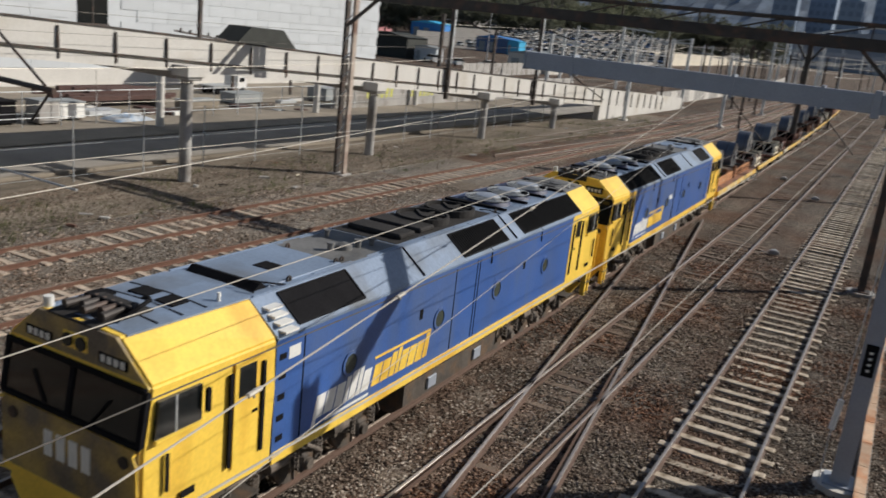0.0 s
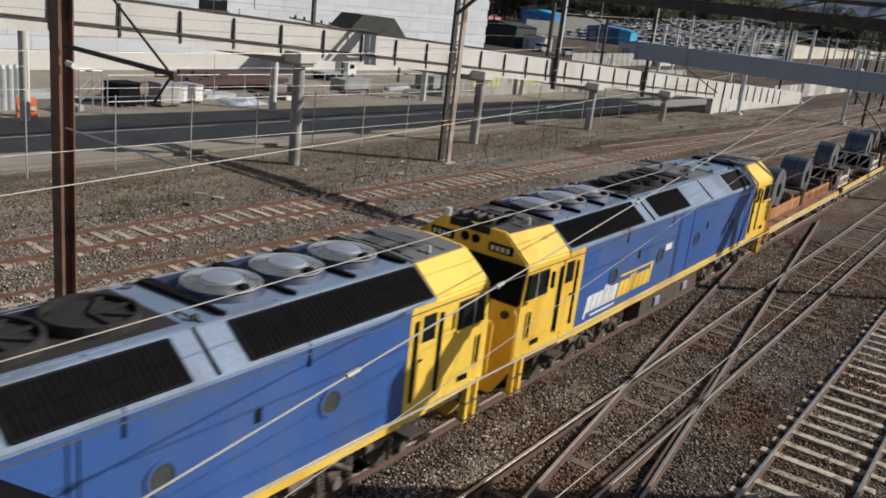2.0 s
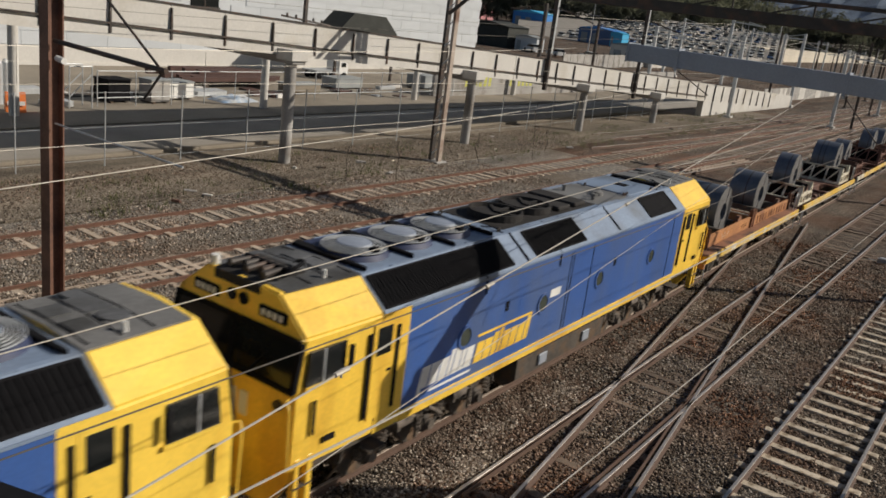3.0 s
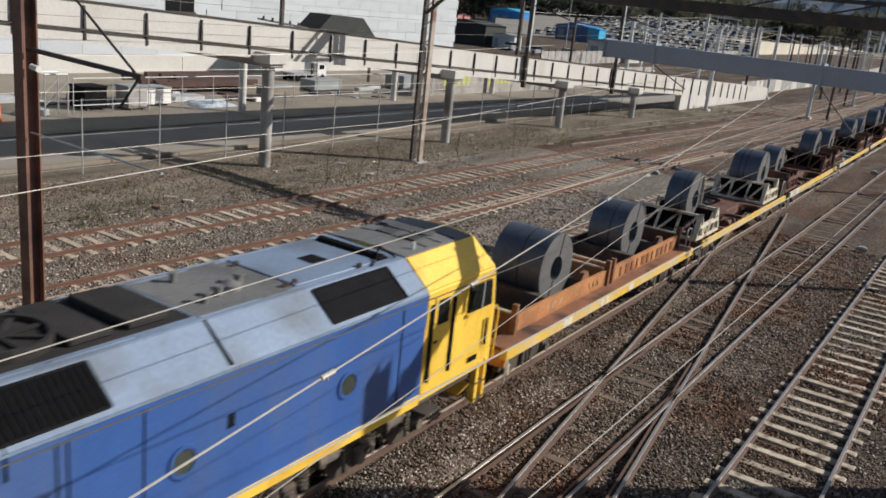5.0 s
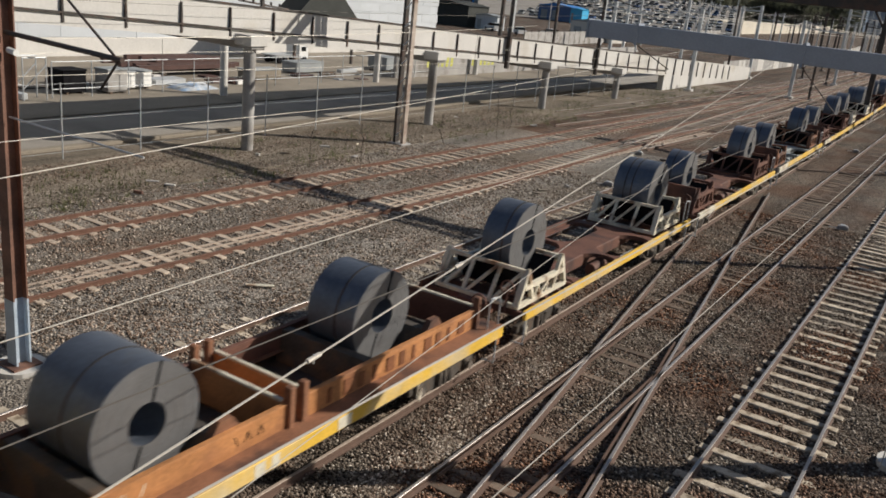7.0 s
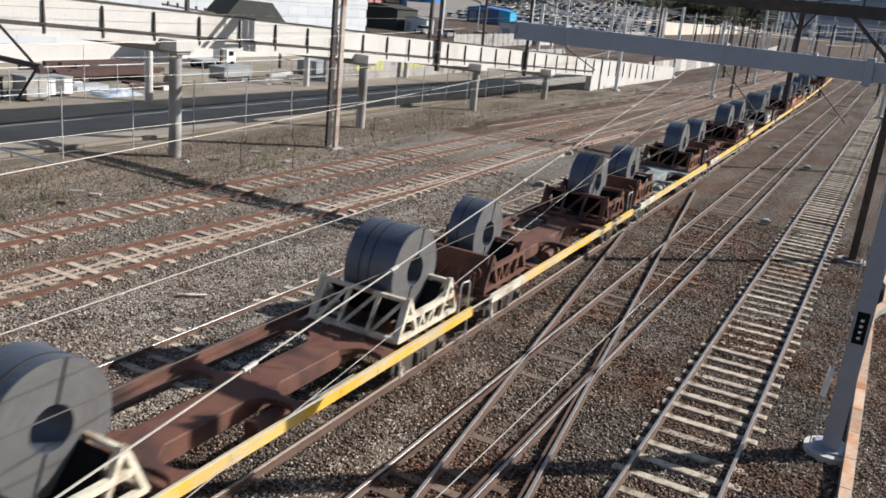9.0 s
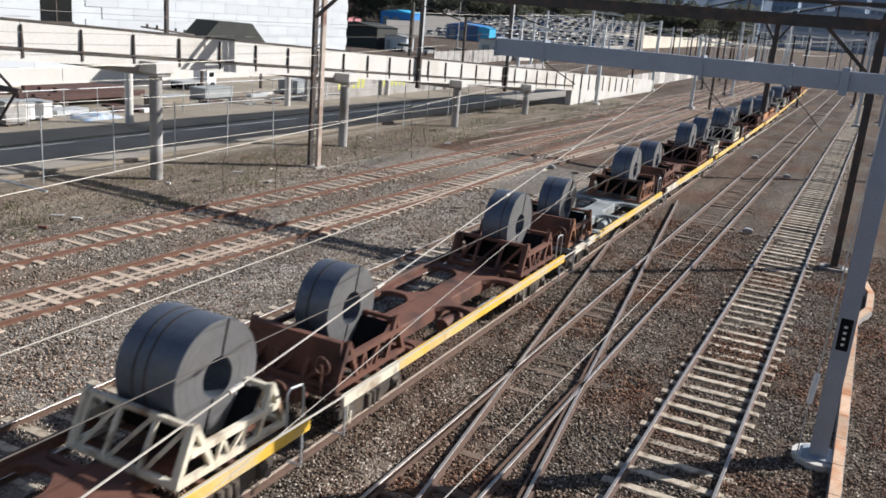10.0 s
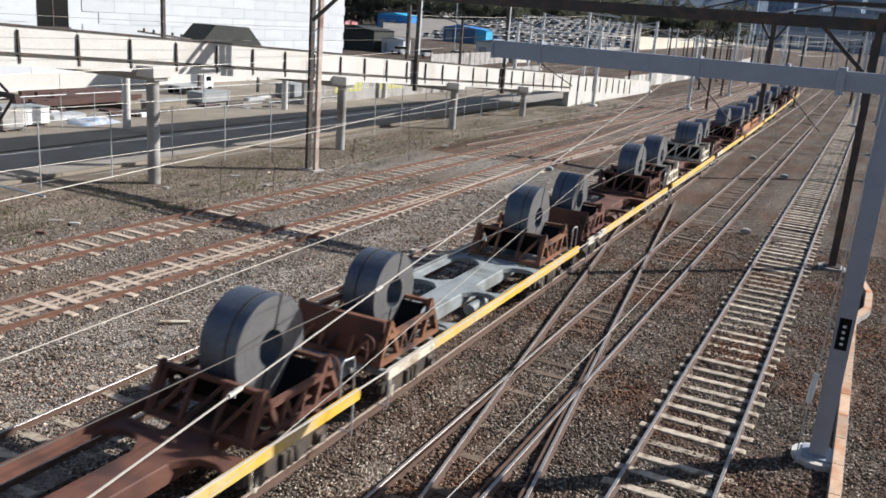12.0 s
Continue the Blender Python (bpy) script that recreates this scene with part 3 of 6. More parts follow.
def cantilever():
    t = thing("cantilever_beam", "grey steel box beam cantilevered over two tracks", "gantry beam")
    part("beam", Build().box(-7.65, 0.43, 17.45, 17.75, 7.2, 7.56, 0.01), "steel_grey", t)
    part("joint_collar", Build().box(-0.72, -0.58, 17.38, 17.82, 7.12, 7.62, 0.01), "steel_grey", t)
    part("end_plate", Build().box(-7.69, -7.652, 17.43, 17.77, 7.18, 7.58), "steel_grey", t)
    for x in (-6.56, -3.24, -1.6):
        part("clamp", Build().box(x - 0.03, x + 0.03, 17.43, 17.77, 7.16, 7.6), "steel_grey", t)
        part("insulated_arm", Build().rod((x, 17.6, 7.15), (x + 0.75, 17.6, 6.4 if x > -4 else 6.75), 0.011), "steel_dark", t)
    return t


cantilever()

left_mast = h_mast(-14.86, 8.66, 8.4, "rust-brown steel I-section mast on a pale footing", "steel_rust", 0.3, "concrete")
part("painted_base", Build().prism([(-0.156, -0.156), (0.156, -0.156), (0.156, -0.118), (0.02, -0.118), (0.02, 0.118), (0.156, 0.118), (0.156, 0.156), (-0.156, 0.156), (-0.156, 0.118), (-0.02, 0.118), (-0.02, -0.118), (-0.156, -0.118)], -0.04, 1.35, "z"), "mast_base", left_mast, "pale blue-grey painted foot")
part("bracket_arm", Build().rod((0.1, 0, 6.4), (3.3, 0, 6.33), 0.045), "steel_dark", left_mast)
part("bracket_arm", Build().rod((0.1, 0, 4.9), (3.8, 0, 4.87), 0.02), "galv", left_mast)
part("tie_rod", Build().rod((0.1, 0, 8.3), (3.1, 0, 6.38), 0.022), "steel_dark", left_mast)
part("drop_arm", Build().rod((3.2, 0, 6.3), (2.75, 0, 5.8), 0.022), "steel_dark", left_mast)
part("insulator", Build().rod((0.18, 0.0, 6.1), (0.4, 0.0, 6.08), 0.06), "white", left_mast)
for x, y in ((-29.1, 111.0), (-24.5, 135.0), (-33, 150), (-38, 190), (-22, 190), (-12, 210), (-30, 230), (-2, 140), (-17, 100), (-9.5, 120), (-20, 128), (0.5, 75), (-14, 150), (-27, 165), (-6, 170), (0.4, 110)):
    h_mast(x, y, 9.0, "slim dark steel overhead line mast far along the tracks", "steel_dark", 0.22)


# ---- overhead wires ----
def wire(pts, r, material, label):
    b = Build()
    pts = [Vector(p) for p in pts]
    b.tube(pts, r, 6)
    return solid("overhead_wire", b, material, label, "wire", "overhead wires", smooth=True)


def span(line, y0, y1, z0, z1, sag, n=14):
    out = []
    for i in range(n + 1):
        f = i / n
        y = y0 + (y1 - y0) * f
        out.append((line(y), y, z0 + (z1 - z0) * f - 4 * sag * f * (1 - f)))
    return out


W1 = "thin sunlit copper contact wire above the tracks"
W2 = "slack catenary wire above the tracks"
wire(span(line_t4, 0.25, 200, 4.8, 4.9, 0), 0.0050, "wire", W1)
wire(span(line_t4, 0.25, 60, 6.1, 6.3, 0.1), 0.0062, "wire", W2)
wire(span(line_t3, 0.25, 40, 5.1, 5.9, 0), 0.0058, "wire", W1)
wire(span(line_t3, 40, 160, 5.9, 5.5, 0.1), 0.0058, "wire", W1)
wire(span(line_cross, 0.25, 45, 4.95, 6.2, 0), 0.0095, "wire", "bright thick crossover catenary wire with clamps")
wire(span(line_cross, 0.25, 45, 4.3, 4.7, 0), 0.0050, "wire", W1)
wire(span(line_train, 0.25, 34.8, 5.25, 7.0, 0.1), 0.0062, "wire", W2)
wire(span(line_train, 34.8, 95, 7.0, 6.6, 0.9), 0.0062, "wire", W2)
wire(span(line_t5, 0.25, 140, 5.0, 5.2, 0), 0.0050, "wire", W1)
wire(span(line_t2, 0.25, 140, 5.0, 5.2, 0), 0.0050, "wire", W1)
wire(span(line_t2, 0.25, 34.8, 5.9, 6.6, 0.3), 0.007, "wire", W2)
wire(span(line_t1, 0.25, 140, 5.0, 5.2, 0), 0.0050, "wire", W1)
wire(span(lambda y: -4.6, 0.25, 60, 4.98, 5.0, 0), 0.007, "wire_dark", "thin dark feeder wire slung between bridge and portal")
wire(span(lambda y: -26.5, 8, 66, 7.2, 7.6, 0.5), 0.008, "wire_dark", "dark feeder wire along the viaduct")
wire(span(lambda y: -26.9, 8, 66, 6.3, 6.9, 0.4), 0.008, "wire_dark", "dark feeder wire along the viaduct")
for k in range(7):
    wire(span(lambda y: -4.5 - 3.4 * k - 0.000135 * y * y, 60, 230, 7.2 + 0.3 * (k % 3), 6.4, 0.3), 0.016, "wire", W2)


def clamps():
    for f in (0.1, 0.16, 0.27, 0.38, 0.5, 0.64):
        y = 0.25 + 44.75 * f
        t = thing("wire_clamp", "small pale splice clamp on the crossover wire", "clamp", "wire clamps", at=pose(line_cross(y), y, 4.95 + 1.25 * f, 0, 0, heading(line_cross, y)))
        part("jaw", Build().rod((0, -0.09, 0), (0, 0.09, 0), 0.022, 8), "wire", t)
        part("bolt", Build().rod((0, 0, -0.05), (0, 0, 0.03), 0.01, 6), "galv", t)
    for y, a, b in ((10.0, 5.0, 5.9), (15.0, 5.02, 5.86), (20.0, 5.03, 5.93), (25.0, 5.05, 6.08), (30.0, 5.06, 6.3)):
        solid("dropper_wire", Build().rod((line_t2(y), y, a), (line_t2(y), y, b), 0.006, 5), "wire_dark", "thin dropper between contact and catenary wire", "wire", "dropper wires")


clamps()


# ---- the road bridge on which the camera stands ----
def bridge():
    t = thing("road_bridge", "grey concrete road bridge over the tracks with dark parapet rail", "bridge", kind="structure")
    part("deck", Build().box(-45, 30, -9.0, 0.1, 5.7, 6.4), "concrete_dark", t)
    part("parapet", Build().box(-45, 30, 0.1, 0.25, 5.6, 6.95), "concrete", t)
    part("back_parapet", Build().box(-45, 30, -9.2, -9.0, 5.6, 7.5), "concrete", t)
    for x in (-43, -26, 6, 28):
        part("pier", Build().box(x - 0.5, x + 0.5, -8.5, -1.0, -0.4, 5.7), "concrete_dark", t)
    part("parapet_rail", Build().beam((-3.2, -0.12, 7.055), (0.4, 0.99, 7.055), 0.3, 0.16), "black", t, "dark angled handrail")
    part("rail_post", Build().beam((-2.6, 0.18, 6.9), (-2.6, 0.05, 6.98), 0.08), "steel_dark", t)
    part("rail_post", Build().beam((-0.6, 0.18, 6.9), (-0.6, 0.6, 6.98), 0.08), "steel_dark", t)
    for x, z in ((line_t4(0), 4.8), (line_t3(0), 5.1), (line_cross(0.25), 4.95), (line_cross(0.25), 4.3), (line_train(0), 5.25), (line_t5(0), 5.0), (line_t2(0), 5.0), (line_t1(0), 5.0), (-4.6, 4.98)):
        part("wire_bracket", Build().box(x - 0.03, x + 0.03, 0.16, 0.22, z - 0.03, 5.7), "steel_dark", t)


bridge()


# ---- far masts fixed to the viaduct, far gantry ----
for y in (50.9, 66.0):
    t = thing("parapet_mast", "dark steel mast bracketed to the viaduct wall", "mast", at=pose(-27.8, y, 0))
    part("post", Build().box(-0.13, 0.13, -0.13, 0.13, deck_bottom(y) - 0.5, 9.3, 0.01), "steel_dark", t)
    part("post_edge", Build().box(0.131, 0.15, -0.1, 0.1, deck_bottom(y) + 1.9, 9.3), "galv", t)
    part("arm", Build().rod((0.1, 0, 8.3), (2.8, 0, 7.6), 0.04), "steel_dark", t)


def far_gantry(y, x0, x1, z):
    t = thing("cantilever_beam", "grey steel beam over the far tracks", "gantry beam")
    part("beam", Build().box(x0, x1, y - 0.15, y + 0.15, z - 0.2, z + 0.2), "steel_grey", t)
    part("post", Build().box(x1 - 0.3, x1, y - 0.15, y + 0.15, -0.2, z - 0.2), "steel_grey", t)
    for f in (0.06, 0.3, 0.55, 0.8):
        x = x0 + (x1 - x0) * f
        part("dropper", Build().box(x - 0.05, x + 0.05, y - 0.05, y + 0.05, z - 1.6, z - 0.2), "white", t, "white dropper")


far_gantry(60.0, -8.7, 0.6, 9.2)
far_gantry(105.0, -13, 0.6, 9.0)
far_gantry(170.0, -16, 0.0, 9.0)


# ---- verge fence ----
def fence():
    t = thing("chain_wire_fence", "thin galvanised post and wire fence beside the road", "fence")
    y = -2.0
    pts = []
    while y < 78:
        x = -29.6 - 0.3 * math.sin(y * 0.1)
        part("post", Build().rod((x, y, -0.2), (x, y, 2.9), 0.028, 8), "galv", t)
        pts.append((x, y))
        y += 3.6
    for z in (0.2, 1.5, 2.85):
        for a, b in zip(pts, pts[1:]):
            part("line_wire", Build().rod((a[0], a[1], z), (b[0], b[1], z), 0.009, 4), "galv", t)


fence()


def yard_fence():
    t = thing("yard_fence", "low steel tube fence along the footpath", "fence")
    ys = [27 + i * 2.4 for i in range(16)]
    for y in ys:
        part("post", Build().rod((-41.9, y, 0), (-41.9, y, 2.0), 0.03, 6), "galv", t)
    for z in (0.5, 1.95):
        part("rail", Build().rod((-41.9, ys[0], z), (-41.9, ys[-1], z), 0.025, 6), "galv", t)


yard_fence()

for x, y, h in ((-39.7, 37.0, 4.6), (-40.8, 53.8, 4.0), (-40.2, 21.5, 4.9), (-41.5, 70, 3.4)):
    solid("pipe_column", Build().rod((x, y, -0.1), (x, y, h), 0.24, 20), "concrete", "pale round concrete column standing by the footpath", "column", "yard columns", smooth=True)


# ---- yard clutter ----
def pipe_stack():
    t = thing("pipe_stack", "dark red steel beams stacked on bearers in the yard", "steel stack")
    for i in range(2):
        part("bearer", Build().box(-51.5, -46.5, 38 + i * 5, 38.3 + i * 5, 0, 0.5), "bogie", t)
    for k in range(7):
        part("beam", Build().box(-51.2 + k * 0.62, -50.85 + k * 0.62, 36.6 + (k % 3) * 0.7, 45.0 + (k % 2), 0.5, 0.8), "red_steel", t)
    for k in range(3):
        part("beam", Build().box(-50.6 + k * 0.8, -50.25 + k * 0.8, 38 + k * 0.6, 44 + k * 0.7, 0.806, 1.1), "red_steel", t)


M["red_steel"] = mat("red_steel", (0.075, 0.036, 0.03), 0.7, var=0.3, scale=2, fine=20, bump=0.1)
pipe_stack()


def lorry(x, y, rot):
    t = thing("flatbed_lorry", "pale parked flatbed lorry with dark wheels", "lorry", at=pose(x, y, 0, 0, 0, rot) @ Matrix.Scale(0.66, 4))
    part("cab", Build().prism([(-1.0, 0.6), (0.9, 0.6), (0.9, 1.5), (0.5, 2.4), (-1.0, 2.4)], -1.1, 1.1, "x"), "car_white", t)
    part("windscreen", Build().beam((-0.9, 0.72, 1.95), (0.9, 0.72, 1.95), 0.06, 0.7, (0, 0.9, 0.42)), "glass", t)
    part("tray", Build().box(-1.2, 1.2, -6.0, -1.1, 0.95, 1.15, 0.02), "car_silver", t)
    for s in (-1, 1):
        for yy in (-5.0, -3.9, 0.1):
            part("wheel", Build().rod((s * 0.85, yy, 0.45), (s * 1.15, yy, 0.45), 0.45, 16), "black", t)
        part("side_window", Build().box(s * 1.1, s * 1.12, -0.6, 0.4, 1.5, 2.1), "glass", t)


lorry(-52.5, 57.5, 5)


def crate(x, y, w, d, h, material, label, cat="crate"):
    t = thing("storage_bin", label, cat, "yard bins", at=pose(x, y, 0.02, 0, 0, 4 * math.sin(x * 7 + y)))
    part("body", Build().box(-w / 2, w / 2, -d / 2, d / 2, 0.1, h, 0.03), material, t)
    part("lid", Build().box(-w / 2 - 0.04, w / 2 + 0.04, -d / 2 - 0.04, d / 2 + 0.04, h + 0.002, h + 0.1, 0.02), "paint_grey" if material != "black" else "black", t)
    for s in (-1, 1):
        part("skid", Build().box(-w / 2, w / 2, s * d / 3 - 0.08, s * d / 3 + 0.08, 0, 0.1), "bogie", t)


crate(-43.4, 28.9, 1.3, 1.5, 1.25, "black", "black open steel bin on the footpath edge")
crate(-42.8, 31.3, 1.1, 1.4, 1.3, "concrete_dark", "grey weathered concrete crate")
crate(-44.0, 33.5, 1.5, 2.0, 1.0, "white", "white wrapped pallet load")
crate(-46.8, 52.0, 1.5, 3.4, 0.8, "paint_grey", "grey steel storage bin in the yard")
crate(-46.4, 63.0, 2.0, 4.0, 1.1, "paint_grey", "grey steel storage bin in the yard")
crate(-44.6, 45.0, 1.2, 3.2, 0.7, "pavement", "low pale timber pallet load")
rng = random.Random(11)
for i in range(34):
    x, y = rng.uniform(-47, -42.3), rng.uniform(24, 70)
    w, d = rng.uniform(0.3, 1.2), rng.uniform(0.6, 2.4)
    solid("scrap_sheet", Build().box(x - w / 2, x + w / 2, y - d / 2, y + d / 2, 0.02, 0.02 + rng.uniform(0.06, 0.4), 0.02), rng.choice(["white", "concrete", "galv", "bogie", "red_steel"]), "discarded sheet or offcut lying in the yard", "scrap", "yard scrap")


def tarp_pile():
    b = Build()
    n = 12
    vs = [[b.bm.verts.new((-43.4 + 1.7 * i / n, 35.6 + 3.0 * j / n, 0.03 + max(0.0, math.sin(math.pi * i / n) * math.sin(math.pi * j / n)) ** 0.5 * (0.35 + 0.18 * noise.noise((i * 0.6, j * 0.6, 2))))) for j in range(n + 1)] for i in range(n + 1)]
    for i in range(n):
        for j in range(n):
            b.bm.faces.new((vs[i][j], vs[i + 1][j], vs[i + 1][j + 1], vs[i][j + 1]))
    solid("tarpaulin", b, "tarp_pale", "crumpled blue and white tarpaulin over a low heap", "tarpaulin", smooth=True)


tarp_pile()


def barrier():
    t = thing("road_barrier", "bright orange plastic road barrier", "barrier", at=pose(-41.2, 22.1, 0.04, 0, 0, 70))
    part("body", Build().prism([(-0.3, 0), (0.3, 0), (0.12, 0.95), (-0.12, 0.95)], -0.45, 0.45, "x"), "signal_orange", t)
    part("stripe", Build().box(-0.4, 0.4, -0.33, -0.3, 0.35, 0.55), "white", t)


barrier()
for i in range(4):
    solid("gas_cylinder", Build().rod((-43.2 - 0.1 * i, 21.6 + i * 0.42, 0.02), (-43.2 - 0.1 * i, 21.6 + i * 0.42, 2.1), 0.2, 14).rod((-43.2 - 0.1 * i, 21.6 + i * 0.42, 2.1), (-43.2 - 0.1 * i, 21.6 + i * 0.42, 2.3), 0.2, 14, 0.07), "galv", "tall silver gas cylinder standing upright", "cylinder", "gas cylinders", smooth=True)


def frame_rack():
    t = thing("tube_rack", "grey tubular steel rack in the yard", "rack", at=pose(-42.5, 25.2, 0.02))
    for x in (0, 0.9):
        for y in (0, 1.3):
            part("upright", Build().rod((x, y, 0), (x, y, 2.2), 0.035), "galv", t)
        part("top_bar", Build().rod((x, 0, 2.2), (x, 1.3, 2.2), 0.035), "galv", t)
        part("brace", Build().rod((x, 0, 0.6), (x, 1.3, 1.8), 0.03), "galv", t)


frame_rack()


def canopy():
    t = thing("loading_canopy", "black tarpaulin loading canopy against the warehouse", "canopy")
    part("cover", Build().prism([(54.2, 4.0), (56.4, 5.8), (60.6, 5.7), (62.6, 4.0)], -52.5, -50.0, "x"), "fence_dark", t)
    for y in (54.6, 62.2):
        part("leg", Build().box(-50.3, -50.1, y - 0.1, y + 0.1, 0, 4.0), "steel_dark", t)


canopy()


def graffiti_wall():
    t = thing("block_wall", "low grey wall with yellow spray-painted marks", "wall", kind="structure")
    part("wall", Build().box(-42.3, -42.0, 58, 112, 0, 2.3, 0.02), "concrete_dark", t)
    r = random.Random(3)
    for y0 in (62.5, 70.0):
        for i in range(6):
            y = y0 + i * 0.75
            part("paint_bar", Build().prism([(y, 0.8), (y + 0.45, 0.8), (y + 0.55, 1.5 + r.uniform(0, 0.4)), (y + 0.1, 1.6 + r.uniform(0, 0.3))], -41.999, -41.99, "x"), "graffiti", t)


graffiti_wall()


# ---- cable trough and small trackside things ----
def trough():
    t = thing("cable_trough", "long low cable trough with pale rusty lids", "cable trough")
    pts = [(0.66, 6.0), (0.65, 15.8), (0.63, 21.0), (0.58, 27.6), (0.95, 29.0), (0.98, 31.0), (0.7, 32.6), (0.85, 42), (0.95, 60)]
    for a, b in zip(pts, pts[1:]):
        n = max(1, int(math.dist(a, b) / 1.2))
        for i in range(n):
            p = [a[k] + (b[k] - a[k]) * (i + 0.01) / n for k in (0, 1)]
            q = [a[k] + (b[k] - a[k]) * (i + 0.99) / n for k in (0, 1)]
            part("trough_lid", Build().beam((*p, 0.06), (*q, 0.06), 0.2, 0.06), "trough", t)
            part("trough_side", Build().beam((*p, -0.07), (*q, -0.07), 0.24, 0.19), "concrete_dark", t)


M["trough"] = mat("trough", (0.55, 0.38, 0.26), 0.85, var=0.2, scale=2, fine=20, bump=0.1, stain=(0.5, 0.2, 0.08), stain_amt=0.5, rand=0.2)
trough()


def tension_weight():
    t = thing("tension_weight", "white insulator and rod hanging beside the mast", "insulator")
    part("rod", Build().rod((-0.05, 17.2, 1.8), (0.12, 17.42, 7.2), 0.012), "galv", t)
    part("insulator", Build().rod((-0.1, 17.1, 1.2), (-0.05, 17.2, 1.8), 0.06, 12), "white", t)
    part("tail", Build().rod((-0.12, 17.06, -0.1), (-0.1, 17.1, 1.2), 0.012), "galv", t)


tension_weight()


def point_machine(x, y, rot):
    t = thing("point_machine", "small grey lineside point machine box", "track box", "track boxes", at=pose(x, y, -0.12, 0, 0, rot) @ Matrix.Scale(0.6, 4))
    part("case", Build().box(-0.35, 0.35, -0.2, 0.2, 0, 0.28, 0.04), "concrete_dark", t)
    part("cover", Build().box(-0.18, 0.18, -0.23, 0.23, 0.281, 0.34, 0.02), "galv", t)
    part("rod", Build().rod((-0.9, 0, 0.08), (-0.35, 0, 0.08), 0.025), "galv", t)


for x, y, r in ((-4.0, 38.0, 10), (-4.2, 56, 0), (-13.9, 36.5, 15), (-16.0, 46, 0), (-7.0, 63, 0)):
    point_machine(x, y, r)
rng = random.Random(21)
for i in range(46):
    x = rng.choice([rng.uniform(-28.5, -23.6), rng.uniform(-27, -24), rng.uniform(-17, -14)])
    y = rng.uniform(18, 80)
    w, d = rng.uniform(0.05, 0.2), rng.uniform(0.1, 0.5)
    a = rng.uniform(0, 180)
    ob = solid("debris", Build().box(-w / 2, w / 2, -d / 2, d / 2, -0.02, rng.uniform(0.03, 0.1), 0.012), rng.choice(["concrete", "pavement", "bogie", "cream", "concrete_dark", "steel_rust"]), "small piece of litter or timber lying on the ballast", "debris", "lineside debris")
    ob.matrix_basis = pose(x, y, -0.07, 0, 0, a)
ob = solid("timber_plank", Build().box(-0.06, 0.06, -0.38, 0.38, 0, 0.04, 0.01), "cream", "pale timber plank lying on ballast", "plank")
ob.matrix_basis = pose(-15.0, 15.4, -0.12, 0, 0, -50)


# ---- dry weeds along the verge ----
def weeds():
    vs, fs = [], []
    r = random.Random(5)
    for i in range(900):
        x, y = r.uniform(-28.8, -23.4), r.uniform(14, 95)
        if noise.noise((x * 0.4, y * 0.25, 7)) < -0.02:
            continue
        for k in range(7):
            a, h = r.uniform(0, 6.28), r.uniform(0.1, 0.35)
            bx, by = x + r.uniform(-0.2, 0.2), y + r.uniform(-0.2, 0.2)
            n = len(vs)
            vs += [(bx - 0.015 * math.sin(a), by + 0.015 * math.cos(a), -0.1), (bx + 0.015 * math.sin(a), by - 0.015 * math.cos(a), -0.1), (bx + 0.15 * math.cos(a), by + 0.15 * math.sin(a), -0.08 + h)]
            fs.append((n, n + 1, n + 2))
    me = bpy.data.meshes.new("dry_weeds")
    me.from_pydata(vs, [], fs)
    me.materials.append(M["hedge"])
    tagged(new("dry_weeds", me), "dry straggly weeds on the verge", "weeds", kind="stuff")


weeds()


# ---- the distance ----
def shed(name, x, y, w, d, h, material, roof, label, doors=2):
    t = thing(name, label, "building", "far sheds", at=pose(x, y, 0))
    part("wall", Build().box(-w / 2, w / 2, -d / 2, d / 2, -0.1, h), material, t)
    part("roof", Build().prism([(-w / 2 - 0.3, h), (w / 2 + 0.3, h), (0, h + w * 0.08)], -d / 2 - 0.3, d / 2 + 0.3, "y"), roof, t)
    for i in range(doors):
        part("door", Build().box(-w / 2 + (i + 0.25) * w / 3, -w / 2 + (i + 0.8) * w / 3, -d / 2 - 0.05, -d / 2, 0.1, h * 0.7), "paint_grey", t)


shed("dark_shed", -97, 154, 10, 8, 4.0, "fence_dark", "fence_dark", "dark green-black sheeted shed", 0)
shed("site_hut", -88.5, 153, 5, 3, 2.6, "block", "paint_grey", "pale blue-grey site hut beside the dark shed", 1)
shed("blue_shed", -190, 330, 15, 12, 6.4, "tarp", "cyan", "bright blue sheeted shed with cyan roof")
shed("storage_shed", -125, 262, 12, 10, 4.4, "car_blue", "tarp", "dark blue storage shed")
shed("cyan_kiosk", -115.5, 255, 4, 5, 4.2, "cyan", "cyan", "small cyan sheeted kiosk", 1)
shed("pink_shed", -262, 380, 30, 12, 10, "pinkish", "paint_grey", "faded pink rendered building")
shed("grey_shed", -70, 165, 9, 8, 3.4, "concrete", "paint_grey", "pale grey flat building by the fence")


def paling_fence():
    t = thing("paling_fence", "long grey paling fence beyond the viaduct", "fence", kind="structure")
    y = 118
    while y < 290:
        x = -62 - 0.11 * (y - 118)
        part("panel", Build().beam((x, y, 1.0), (x - 0.11 * 2.9, y + 2.9, 1.0), 0.06, 2.2), "concrete_dark", t)
        part("post", Build().box(x - 0.06, x + 0.06, y - 0.1, y - 0.02, 0, 2.4), "steel_dark", t)
        y += 3.0


paling_fence()


